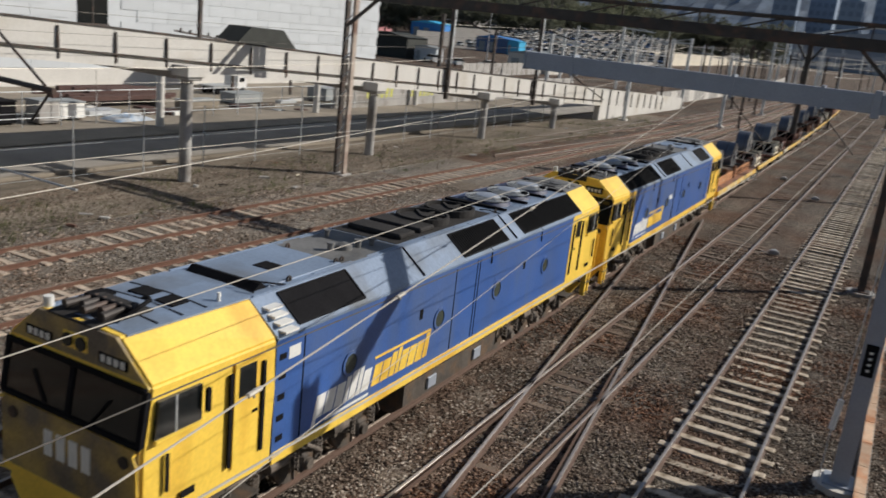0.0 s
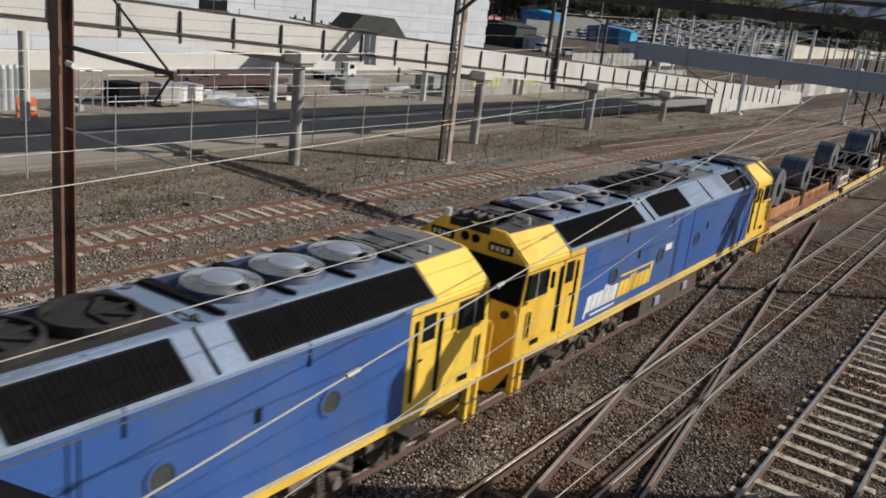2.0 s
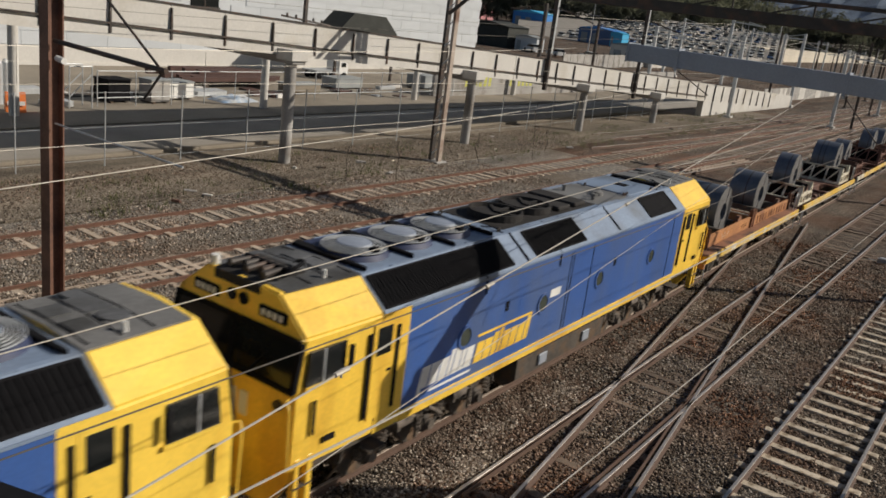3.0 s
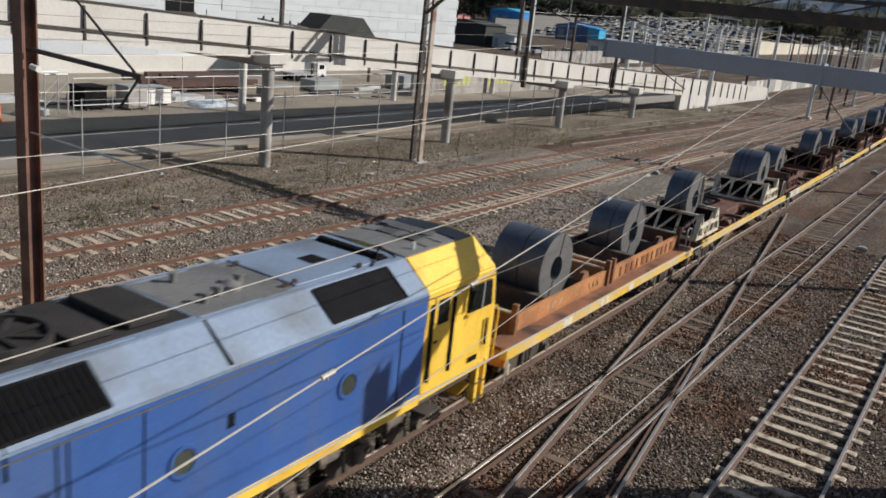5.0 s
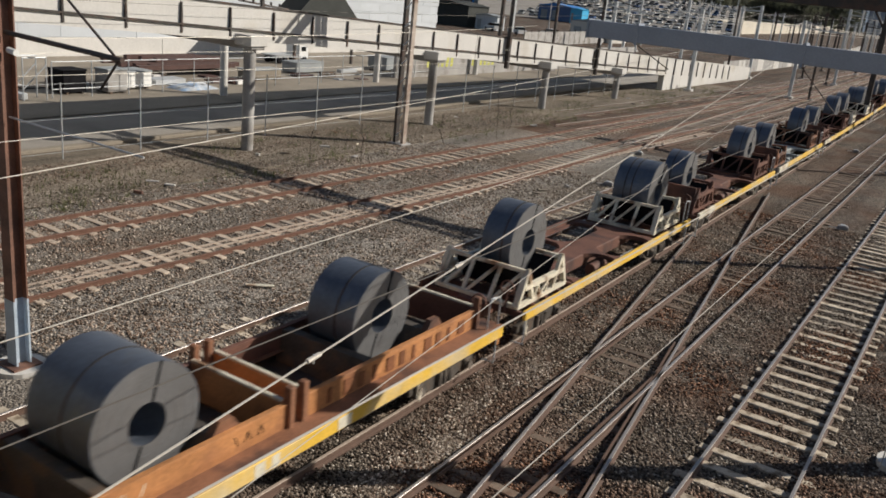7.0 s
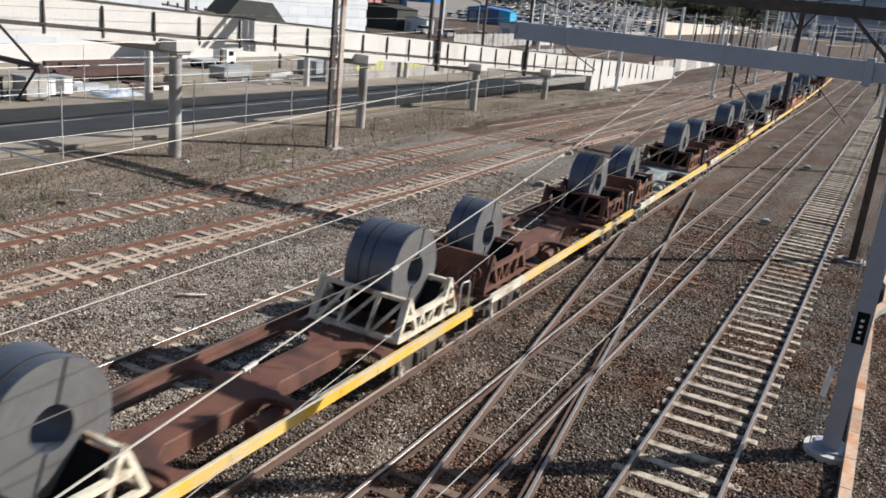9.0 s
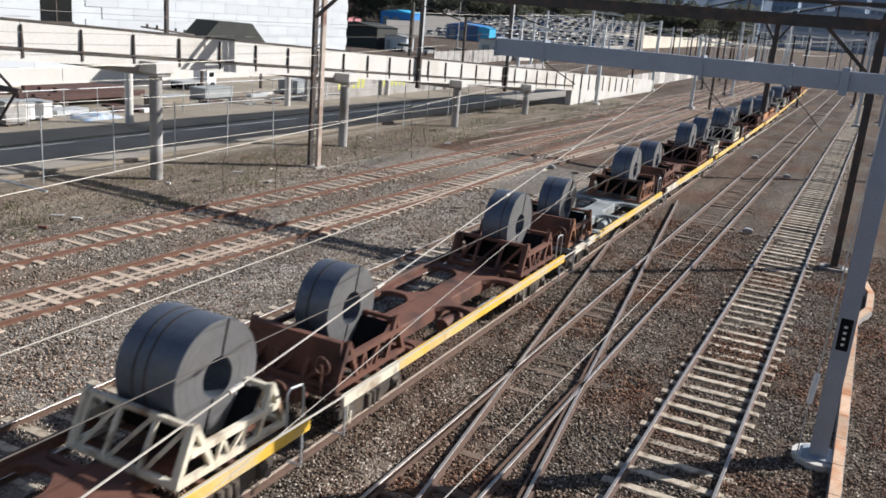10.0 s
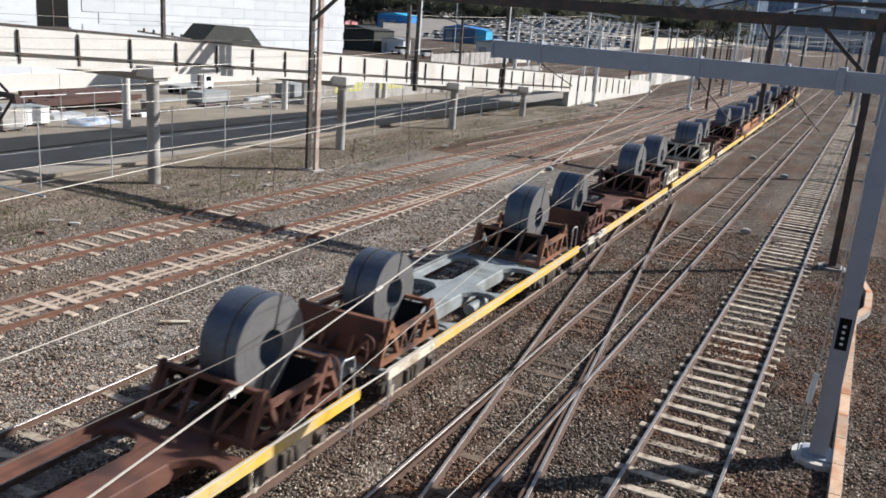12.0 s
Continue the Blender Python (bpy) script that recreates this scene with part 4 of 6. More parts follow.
def car(paint):
    t = thing("parked_car", "parked car standing in the distant car park", "car", "parked cars")
    part("body", Build().prism([(-2.1, 0.3), (2.1, 0.3), (2.15, 0.75), (1.2, 0.9), (-2.1, 0.95)], -0.88, 0.88, "x"), paint, t)
    part("cabin", Build().prism([(-1.9, 0.93), (0.9, 0.9), (0.2, 1.45), (-1.4, 1.45)], -0.78, 0.78, "x"), "glass", t)
    part("roof", Build().box(-0.75, 0.75, -1.35, 0.2, 1.452, 1.48, 0.01), paint, t)
    for s in (-1, 1):
        for y in (-1.3, 1.3):
            part("wheel", Build().rod((s * 0.7, y, 0.32), (s * 0.9, y, 0.32), 0.32, 12), "black", t)
    return t


def park_height(y):
    return max(0.0, 0.062 * (y - 268))


def car_park():
    """A sloping asphalt terrace that climbs away from the line."""
    ys = [258 + 12 * i for i in range(17)]
    vs = [(y * f, y, park_height(y) - 0.02 - (0.12 if y < 262 else 0)) for y in ys for f in (-0.6, -0.5, -0.4, -0.3, -0.255)]
    fs = [(j * 5 + i, j * 5 + i + 1, j * 5 + i + 6, j * 5 + i + 5) for j in range(len(ys) - 1) for i in range(4)]
    me = bpy.data.meshes.new("car_park")
    me.from_pydata(vs, [], fs)
    me.materials.append(M["asphalt"])
    tagged(new("car_park", me), "sloping grey asphalt car park full of cars", "car park", kind="structure")


car_park()
proto = {}
rng = random.Random(8)
for row in range(13):
    y = 272 + row * 13
    for k in range(22):
        if rng.random() < 0.2:
            continue
        x = -0.268 * y - k * 3.4 - rng.uniform(0, 0.6)
        pn = rng.choice(["car_white", "car_white", "car_silver", "car_silver", "car_dark", "car_blue"])
        m = pose(x, y + rng.uniform(-1, 1), park_height(y), 3.5, 0, rng.choice((0, 180)) + 12)
        if pn not in proto:
            proto[pn] = car(pn)
            proto[pn].matrix_basis = m
        else:
            copy_thing(proto[pn], m)
for x, y in ((-86, 150), (-79, 147), (-76, 155)):
    copy_thing(proto["car_white"], pose(x, y, 0, 0, 0, 60))


def far_wall():
    t = thing("retaining_wall", "long cream retaining wall far along the line", "wall", kind="structure")
    for i in range(-1, 14):
        a = (-96 - 4.2 * i, 372 + 50 * i)
        b = (-96 - 4.2 * (i + 1), 372 + 50 * (i + 1) - 0.5)
        part("wall_bay", Build().beam((*a, 2.2), (*b, 2.2), 0.8, 6.0), "far_wall", t)


far_wall()


def near_wall():
    t = thing("palisade_wall", "pale concrete panel wall beside the far tracks", "wall", kind="structure")
    y = 118.0
    while y < 330:
        x = -31.5 - 0.00022 * (y - 100) ** 2
        part("panel", Build().beam((x, y, 0.75), (x - 0.03, y + 3.8, 0.75), 0.1, 1.9), "concrete_dark" if int(y) % 3 else "concrete", t)
        y += 4.0


near_wall()


def tree(seed, h):
    """Tapered trunk, forked limbs and a crown of many small leaf clumps with gaps."""
    r = random.Random(seed)
    t = thing("tree", "dense gum tree in the distance, leaves greyed as by haze", "tree", "far trees")
    tr = Build().rod((0, 0, -0.3), (0.3, 0.2, h * 0.45), 0.35, 9, 0.2)
    ends = []
    for i in range(11):
        a = i * 0.9 + r.uniform(-0.3, 0.3)
        p = Vector((0.2, 0.15, h * (r.uniform(0.25, 0.45) if i < 7 else r.uniform(0.0, 0.12))))
        q = p + Vector((math.cos(a) * h * 0.25, math.sin(a) * h * 0.25, h * r.uniform(0.2, 0.42)))
        tr.rod(p, q, 0.14, 6, 0.05)
        ends += [q, p.lerp(q, 0.7)]
    part("trunk", tr, "bark", t)
    vs, fs = [], []
    for e in ends:
        for c in range(8):
            cc = e + Vector((r.gauss(0, 1), r.gauss(0, 1), r.gauss(0, 0.8))) * h * 0.085
            for k in range(26):
                d = Vector((r.gauss(0, 1), r.gauss(0, 1), r.gauss(0, 0.8)))
                p = cc + d * h * 0.035
                s = h * 0.018 * r.uniform(0.6, 1.5)
                u = Vector((r.uniform(-1, 1), r.uniform(-1, 1), r.uniform(-1, 1))).normalized() * s
                w = u.orthogonal().normalized() * s * 0.7
                n = len(vs)
                vs += [p - u, p + w, p + u, p - w]
                fs.append((n, n + 1, n + 2, n + 3))
    me = bpy.data.meshes.new("crown")
    me.from_pydata(vs, [], fs)
    me.materials.append(M["leaf"])
    part("crown", me, "leaf", t)
    return t


trees = [tree(i, 18 + 3.0 * i) for i in range(4)]
rng = random.Random(17)
n = 0
for row in range(4):
    for k in range(44):
        f = k / 43
        x, y = -400 + 520 * f + rng.uniform(-6, 6), 440 + 70 * row + 90 * f + rng.uniform(-14, 14)
        if -0.27 * y < x < 45:
            continue
        src = trees[n % 4]
        m = pose(x, y, 0, 0, 0, rng.uniform(0, 360)) @ Matrix.Scale(1.0 + 0.3 * row, 4)
        if n < 4:
            src.matrix_basis = m
        else:
            copy_thing(src, m)
        n += 1
for k in range(30):
    y = rng.uniform(720, 900)
    copy_thing(trees[k % 4], pose(y * (-0.29 + 0.145 * k / 29), y, 0, 0, 0, rng.uniform(0, 360)) @ Matrix.Scale(rng.uniform(1.1, 1.6), 4))
for k in range(12):
    copy_thing(trees[k % 2], pose(-230 + k * 6 + rng.uniform(-2, 2), 352 + k * 4, 0, 0, 0, rng.uniform(0, 360)))


def hedge():
    r = random.Random(6)
    vs, fs = [], []
    for i in range(5200):
        f = r.random()
        p = Vector((-118 + 22 * f, 345 + 20 * f, 0)) + Vector((r.gauss(0, 1.2), r.gauss(0, 1.2), abs(r.gauss(1.4, 1.0))))
        u = Vector((r.uniform(-1, 1), r.uniform(-1, 1), r.uniform(-1, 1))).normalized() * 0.35
        w = u.orthogonal() * 0.7
        n = len(vs)
        vs += [p - u, p + w, p + u, p - w]
        fs.append((n, n + 1, n + 2, n + 3))
    me = bpy.data.meshes.new("hedge")
    me.from_pydata(vs, [], fs)
    me.materials.append(M["hedge"])
    tagged(new("hedge", me), "yellow-green clipped hedge far beside the line", "hedge", kind="stuff")


hedge()


def far_hill():
    """A wooded ridge that closes the view beyond the city."""
    r = np.random.RandomState(3)
    nx, ny = 120, 26
    ph = r.rand(14) * 6.28
    vs, fs = [], []
    for j in range(ny):
        for i in range(nx):
            x, y = -1500 + 2600 * i / (nx - 1), 1650 + 900 * j / (ny - 1)
            h = 260 * math.sin(min(1.0, j / (ny - 4)) * 1.57) * (0.8 + 0.12 * math.sin(x * 0.004 + ph[0]) + 0.1 * math.sin(x * 0.011 + ph[1]))
            vs.append((x, y, h + 9 * r.rand() * (j > 0) - 2))
    for j in range(ny - 1):
        for i in range(nx - 1):
            fs.append((j * nx + i, j * nx + i + 1, (j + 1) * nx + i + 1, (j + 1) * nx + i))
    me = bpy.data.meshes.new("wooded_hill")
    me.from_pydata(vs, [], fs)
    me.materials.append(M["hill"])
    tagged(new("wooded_hill", me), "wooded hillside beyond the towers, haze painted in as blue", "hill", kind="structure")


far_hill()


def tower(x, y, w, d, h):
    t = thing("tower_block", "high-rise building on the skyline in haze-tinted blue-grey", "building", "skyline towers", at=pose(x, y, 0))
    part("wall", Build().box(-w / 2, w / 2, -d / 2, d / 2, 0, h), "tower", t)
    nz, nx = int(h / 13), max(2, int(w / 10))
    for i in range(nz):
        for j in range(nx):
            x0 = -w / 2 + (j + 0.2) * w / nx
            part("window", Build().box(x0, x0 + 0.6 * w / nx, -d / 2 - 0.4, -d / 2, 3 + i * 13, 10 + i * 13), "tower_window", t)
    part("roof_plant", Build().box(-w / 4, w / 4, -d / 4, d / 4, h, h + 5), "tower", t)


for x, y, w, d, h in ((-330, 1500, 62, 40, 40), (-262, 1520, 58, 40, 46), (-214, 1480, 36, 40, 118), (-168, 1560, 40, 40, 150), (-120, 1500, 34, 40, 104), (-70, 1560, 44, 40, 160), (-20, 1500, 40, 40, 96), (40, 1520, 58, 40, 120)):
    tower(x, y, w, d, h)


def stadium():
    t = thing("stadium", "pale grey arched stand far behind the tracks", "building")
    part("stand", Build().prism([(-150, 0), (60, 0), (60, 30), (10, 44), (-60, 48), (-120, 40), (-150, 28)], 1150, 1200, "y"), "steel_grey", t)
    part("roof_arch", Build().tube([(-150, 1148, 34), (-110, 1148, 46), (-60, 1148, 54), (10, 1148, 50), (60, 1148, 36)], 1.2), "white", t)
    for i in range(9):
        part("pylon", Build().box(-141 + i * 24, -139 + i * 24, 1146, 1149, 0, 42), "white", t)


stadium()


def far_mast(x, y, h, material, side):
    t = thing("overhead_mast", "slim pale overhead line mast with a bracket arm, far off", "mast", "far overhead masts", at=pose(x, y, 0))
    part("post", Build().box(-0.16, 0.16, -0.16, 0.16, -0.2, h, 0.01), material, t)
    part("arm", Build().beam((0, 0, h - 0.7), (side * 4.2, 0, h - 0.9), 0.14), material, t)
    part("stay", Build().beam((0, 0, h - 0.1), (side * 3.6, 0, h - 0.85), 0.07), material, t)
    part("footing", Build().box(-0.4, 0.4, -0.4, 0.4, -0.25, 0.12), "concrete", t)


rng3 = random.Random(31)
tops = []
for i in range(46):
    y = 84 + 330 * (i / 45) ** 1.25 + rng3.uniform(-5, 5)
    off = (-34, -25.5, -17, -8.6, 8.6, -42)[i % 6]
    x = line_train(y) + off + rng3.uniform(-0.8, 0.8)
    h = rng3.uniform(7.6, 10.5)
    far_mast(x, y, h, "galv" if i % 5 else "steel_dark", 1 if i % 2 else -1)
    tops.append((x, y, h - 1.0))
for i in range(0, 40):
    a, b = tops[i], tops[min(45, i + (6 if i % 3 else 7))]
    pts = [(a[0] + (b[0] - a[0]) * f, a[1] + (b[1] - a[1]) * f, a[2] + (b[2] - a[2]) * f - 1.0 * f * (1 - f)) for f in (0, 0.2, 0.4, 0.6, 0.8, 1)]
    solid("overhead_wire", Build().tube(pts, 0.02, 5), "wire", "far sunlit wire strung between line masts", "wire", "overhead wires", smooth=True)
for x, y in ((-59, 600), (-47, 600)):
    solid("white_pylon", Build().box(x - 1.1, x + 1.1, y - 0.8, y + 0.8, -0.2, 15, 0.1).box(x - 1.4, x + 1.4, y - 1.0, y + 1.0, -0.2, 1.2, 0.05), "white", "tall white painted pylon far down the line", "pylon", "white pylons")


for i in range(22):
    rng2 = random.Random(100 + i)
    x, y = -120 + rng2.uniform(0, 118), rng2.uniform(140, 420)
    t = thing("lighting_pole", "tall slim grey pole far beside the tracks", "pole", "far poles", at=pose(min(x, -24) if x < -8 else x, y, 0))
    part("shaft", Build().rod((0, 0, -0.2), (0, 0, rng2.uniform(9, 14)), 0.14, 8, 0.08), "galv" if i % 3 else "steel_dark", t)
    part("arm", Build().rod((-1.6, 0, 8.4), (1.6, 0, 8.4), 0.06, 6), "galv" if i % 3 else "steel_dark", t)


t = thing("deck_pole", "dark steel pole with bracket arms on the viaduct deck", "pole", at=pose(-33.3, 33.6, 0))
part("shaft", Build().box(-0.09, 0.09, -0.09, 0.09, deck_bottom(33.6) + 0.5, 9.5), "steel_dark", t)
part("arm", Build().rod((-0.1, -1.6, 6.1), (0.1, 1.9, 5.75), 0.05), "steel_dark", t)
for k in range(5):
    part("insulator", Build().rod((0, -1.3 + 0.65 * k, 6.05 - 0.06 * k), (0, -1.3 + 0.65 * k, 6.25 - 0.06 * k), 0.06, 8), "steel_dark", t)


def sapling(x, y, h, seed):
    r = random.Random(seed)
    pts = [(x, y, -0.15)]
    for i in range(6):
        p = pts[-1]
        pts.append((p[0] + r.uniform(-0.12, 0.12), p[1] + r.uniform(-0.15, 0.15), p[2] + h / 6))
    t = thing("sapling", "bare dark leafless sapling beside the track", "sapling", "bare saplings")
    part("stem", Build().tube(pts, 0.016, 5), "bark", t)
    for k in range(4):
        p = Vector(pts[2 + k])
        part("twig", Build().tube([p, p + Vector((r.uniform(-0.3, 0.3), r.uniform(-0.3, 0.3), 0.25)), p + Vector((r.uniform(-0.45, 0.45), r.uniform(-0.45, 0.45), 0.4))], 0.008, 4), "bark", t)


for i, (x, y, h) in enumerate(((-23.9, 27.2, 1.7), (-22.4, 28.9, 2.0), (-24.2, 45.5, 3.0), (-23.0, 42.0, 3.2), (-24.0, 38.0, 1.6))):
    sapling(x, y, h, i)


# ---- locomotives ----
CAB_BACK, CAB_FRONT = 6.28, 8.75
RAD_BACK = 6.95


def cab_shell(e, y_back):
    """The yellow cab at one end, e = -1 or 1 along the length: raked screen, brow and chamfered roof."""
    b = Build()
    fr = {(1.45, 1.12): 8.8, (1.45, 2.36): 8.78, (1.45, 3.2): 8.64, (0.88, 3.7): 8.62, (0.0, 3.74): 8.62}
    pts = [(1.45, 1.12), (1.45, 2.36), (1.45, 3.2), (0.88, 3.7), (0.0, 3.74), (-0.88, 3.7), (-1.45, 3.2), (-1.45, 2.36), (-1.45, 1.12)]
    back = [b.bm.verts.new((x, e * y_back, z)) for x, z in pts]
    front = [b.bm.verts.new((x * (0.9 if z > 3.5 else 0.965), e * fr[(abs(x), z)], z)) for x, z in pts]
    for i in range(len(pts) - 1):
        b.bm.faces.new((back[i], back[i + 1], front[i + 1], front[i]))
    b.bm.faces.new((front[0], front[1], front[7], front[8]))
    b.bm.faces.new((front[1], front[2], front[6], front[7]))
    b.bm.faces.new((front[2], front[3], front[4], front[5], front[6]))
    b.bm.faces.new((front[0], front[8], back[8], back[0]))
    b.bm.faces.new(back[::-1])
    es = [ed for ed in b.bm.edges if len(ed.link_faces) == 2]
    bmesh.ops.bevel(b.bm, geom=es, offset=0.035, segments=2, affect="EDGES")
    return b


def bogie(t, y):
    """Three axles: arched side frames with springs, axle-box covers, brake cylinders and pipes outside."""
    side = [(y - 2.25, 0.62), (y - 2.15, 0.78), (y - 1.2, 0.86), (y + 1.2, 0.86), (y + 2.15, 0.78), (y + 2.25, 0.62), (y + 1.95, 0.5),
            (y + 1.3, 0.5), (y + 1.05, 0.62), (y + 0.55, 0.62), (y + 0.3, 0.5), (y - 0.3, 0.5), (y - 0.55, 0.62), (y - 1.05, 0.62), (y - 1.3, 0.5), (y - 1.95, 0.5)]
    g = part("bogie", Build().prism(side, -1.12, -1.0, "x").prism(side, 1.0, 1.12, "x").box(-0.9, 0.9, y - 0.4, y + 0.4, 0.5, 1.0, 0.04), "bogie", t, "dusty three-axle bogie with outside springs")
    for dy in (-1.65, 0, 1.65):
        for s in (-1, 1):
            part("axle_box", Build().box(s * 1.14 - 0.1, s * 1.14 + 0.1, y + dy - 0.17, y + dy + 0.17, 0.34, 0.7, 0.05), "bogie", g)
            part("axle_cover", Build().rod((s * 1.2, y + dy, 0.5), (s * 1.3, y + dy, 0.5), 0.13, 14, 0.1), "bogie_dust_lit", g, "", True)
            part("brake_block", Build().box(s * 0.92 - 0.08, s * 0.92 + 0.08, y + dy + 0.52, y + dy + 0.62, 0.25, 0.75, 0.02), "bogie", g)
        for q in (-0.32, 0.32):
            part("spring", Build().tube([(1.2 + 0.065 * math.cos(i * 1.05), y + dy + q + 0.065 * math.sin(i * 1.05), 0.5 + 0.0125 * i) for i in range(27)], 0.018, 5), "bogie_dust_lit", g)
    for q in (-0.85, 0.85):
        part("brake_cylinder", Build().rod((1.22, y + q - 0.24, 0.86), (1.22, y + q + 0.2, 0.86), 0.115, 14).rod((1.22, y + q + 0.2, 0.86), (1.22, y + q + 0.42, 0.82), 0.03), "bogie_dust_lit", g, "grey brake cylinder", True)
        part("brake_lever", Build().beam((1.23, y + q + 0.42, 0.88), (1.2, y + q + 0.5, 0.34), 0.05, 0.035), "bogie_dust_lit", g)
        part("hanger", Build().box(1.12, 1.2, y + q - 0.06, y + q + 0.06, 0.62, 0.98, 0.015), "bogie", g)
    part("damper", Build().rod((1.24, y - 0.12, 0.9), (1.24, y + 0.34, 0.6), 0.045, 10), "bogie_dust_lit", g, "", True)
    part("air_pipe", Build().tube([(1.3, y - 2.1, 1.0), (1.3, y - 1.2, 0.97), (1.29, y - 0.3, 1.02), (1.3, y + 0.9, 0.97), (1.3, y + 2.1, 1.01)], 0.022), "bogie_dust_lit", g)
    for e in (-1, 1):
        part("sand_pipe", Build().tube([(1.1, y + e * 2.2, 0.95), (1.14, y + e * 2.34, 0.6), (0.86, y + e * 2.28, 0.14)], 0.025), "bogie_dust_lit", g)
    part("bolster", Build().box(1.02, 1.26, y - 0.5, y + 0.5, 0.88, 1.02, 0.03), "bogie", g)
    return g


def wheelset(t, y, r=0.5, gauge=1.5):
    b = Build()
    for s in (-1, 1):
        b.ring((0, 0, 0), 0.08, r, s * gauge / 2, s * (gauge / 2 + 0.13), 20, "x")
    b.rod((-gauge / 2, 0, 0), (gauge / 2, 0, 0), 0.09, 10)
    for i in range(4):
        b.rod((gauge / 2 + 0.12, 0.28 * math.cos(i * 1.5708), 0.28 * math.sin(i * 1.5708)), (gauge / 2 + 0.14, 0.28 * math.cos(i * 1.5708), 0.28 * math.sin(i * 1.5708)), 0.05, 6)
    ob = part("wheelset", b, "bogie", t)
    ob.location = (0, y, r)
    return ob


def fan(t, y, r, big):
    if big:
        f = part("exhaust_fan", Build().ring((0, y, 0), r - 0.06, r, 3.68, 3.86, 28, "z").rod((0, y, 3.7), (0, y, 3.79), r - 0.1, 28), "soot", t, "sooty black round roof fan")
        for k in range(4):
            part("fan_blade", Build().beam((0, y, 3.81), ((r - 0.08) * math.cos(k * 0.785), y + (r - 0.08) * math.sin(k * 0.785), 3.82), 0.07, 0.03), "soot", f)
        return f
    f = part("radiator_fan", Build().rod((0, y, 3.68), (0, y, 3.78), r + 0.06, 32, r - 0.02), "fan_dark", t, "dark blue fan cowl with a pale cap and wire guard", True)
    part("fan_throat", Build().rod((0, y, 3.78), (0, y, 3.79), r - 0.05, 28), "black", f)
    part("fan_motor", Build().rod((0, y, 3.78), (0, y, 3.845), r * 0.4, 24), "fan_dark", f)
    part("fan_cap", Build().rod((0, y, 3.85), (0, y, 3.88), r * 0.56, 28, r * 0.52).rod((0, y, 3.88), (0, y, 3.9), r * 0.5, 28, r * 0.2), "capgrey", f, "pale grey flat fan cap")
    for k in range(5):
        rr = r * (0.62 + 0.09 * k)
        part("guard_ring", Build().ring((0, y, 0), rr - 0.01, rr + 0.01, 3.855 - 0.012 * k, 3.872 - 0.012 * k, 28, "z"), "galv", f)
    for k in range(12):
        a = k * math.pi / 6
        part("guard_wire", Build().rod((r * 0.55 * math.cos(a), y + r * 0.55 * math.sin(a), 3.86), (r * math.cos(a), y + r * math.sin(a), 3.8), 0.01, 4), "steel_dark", f)
    part("terminal_box", Build().box(r * 0.72, r * 0.95, y - 0.1, y + 0.06, 3.78, 3.9, 0.02), "black", f)
    return f


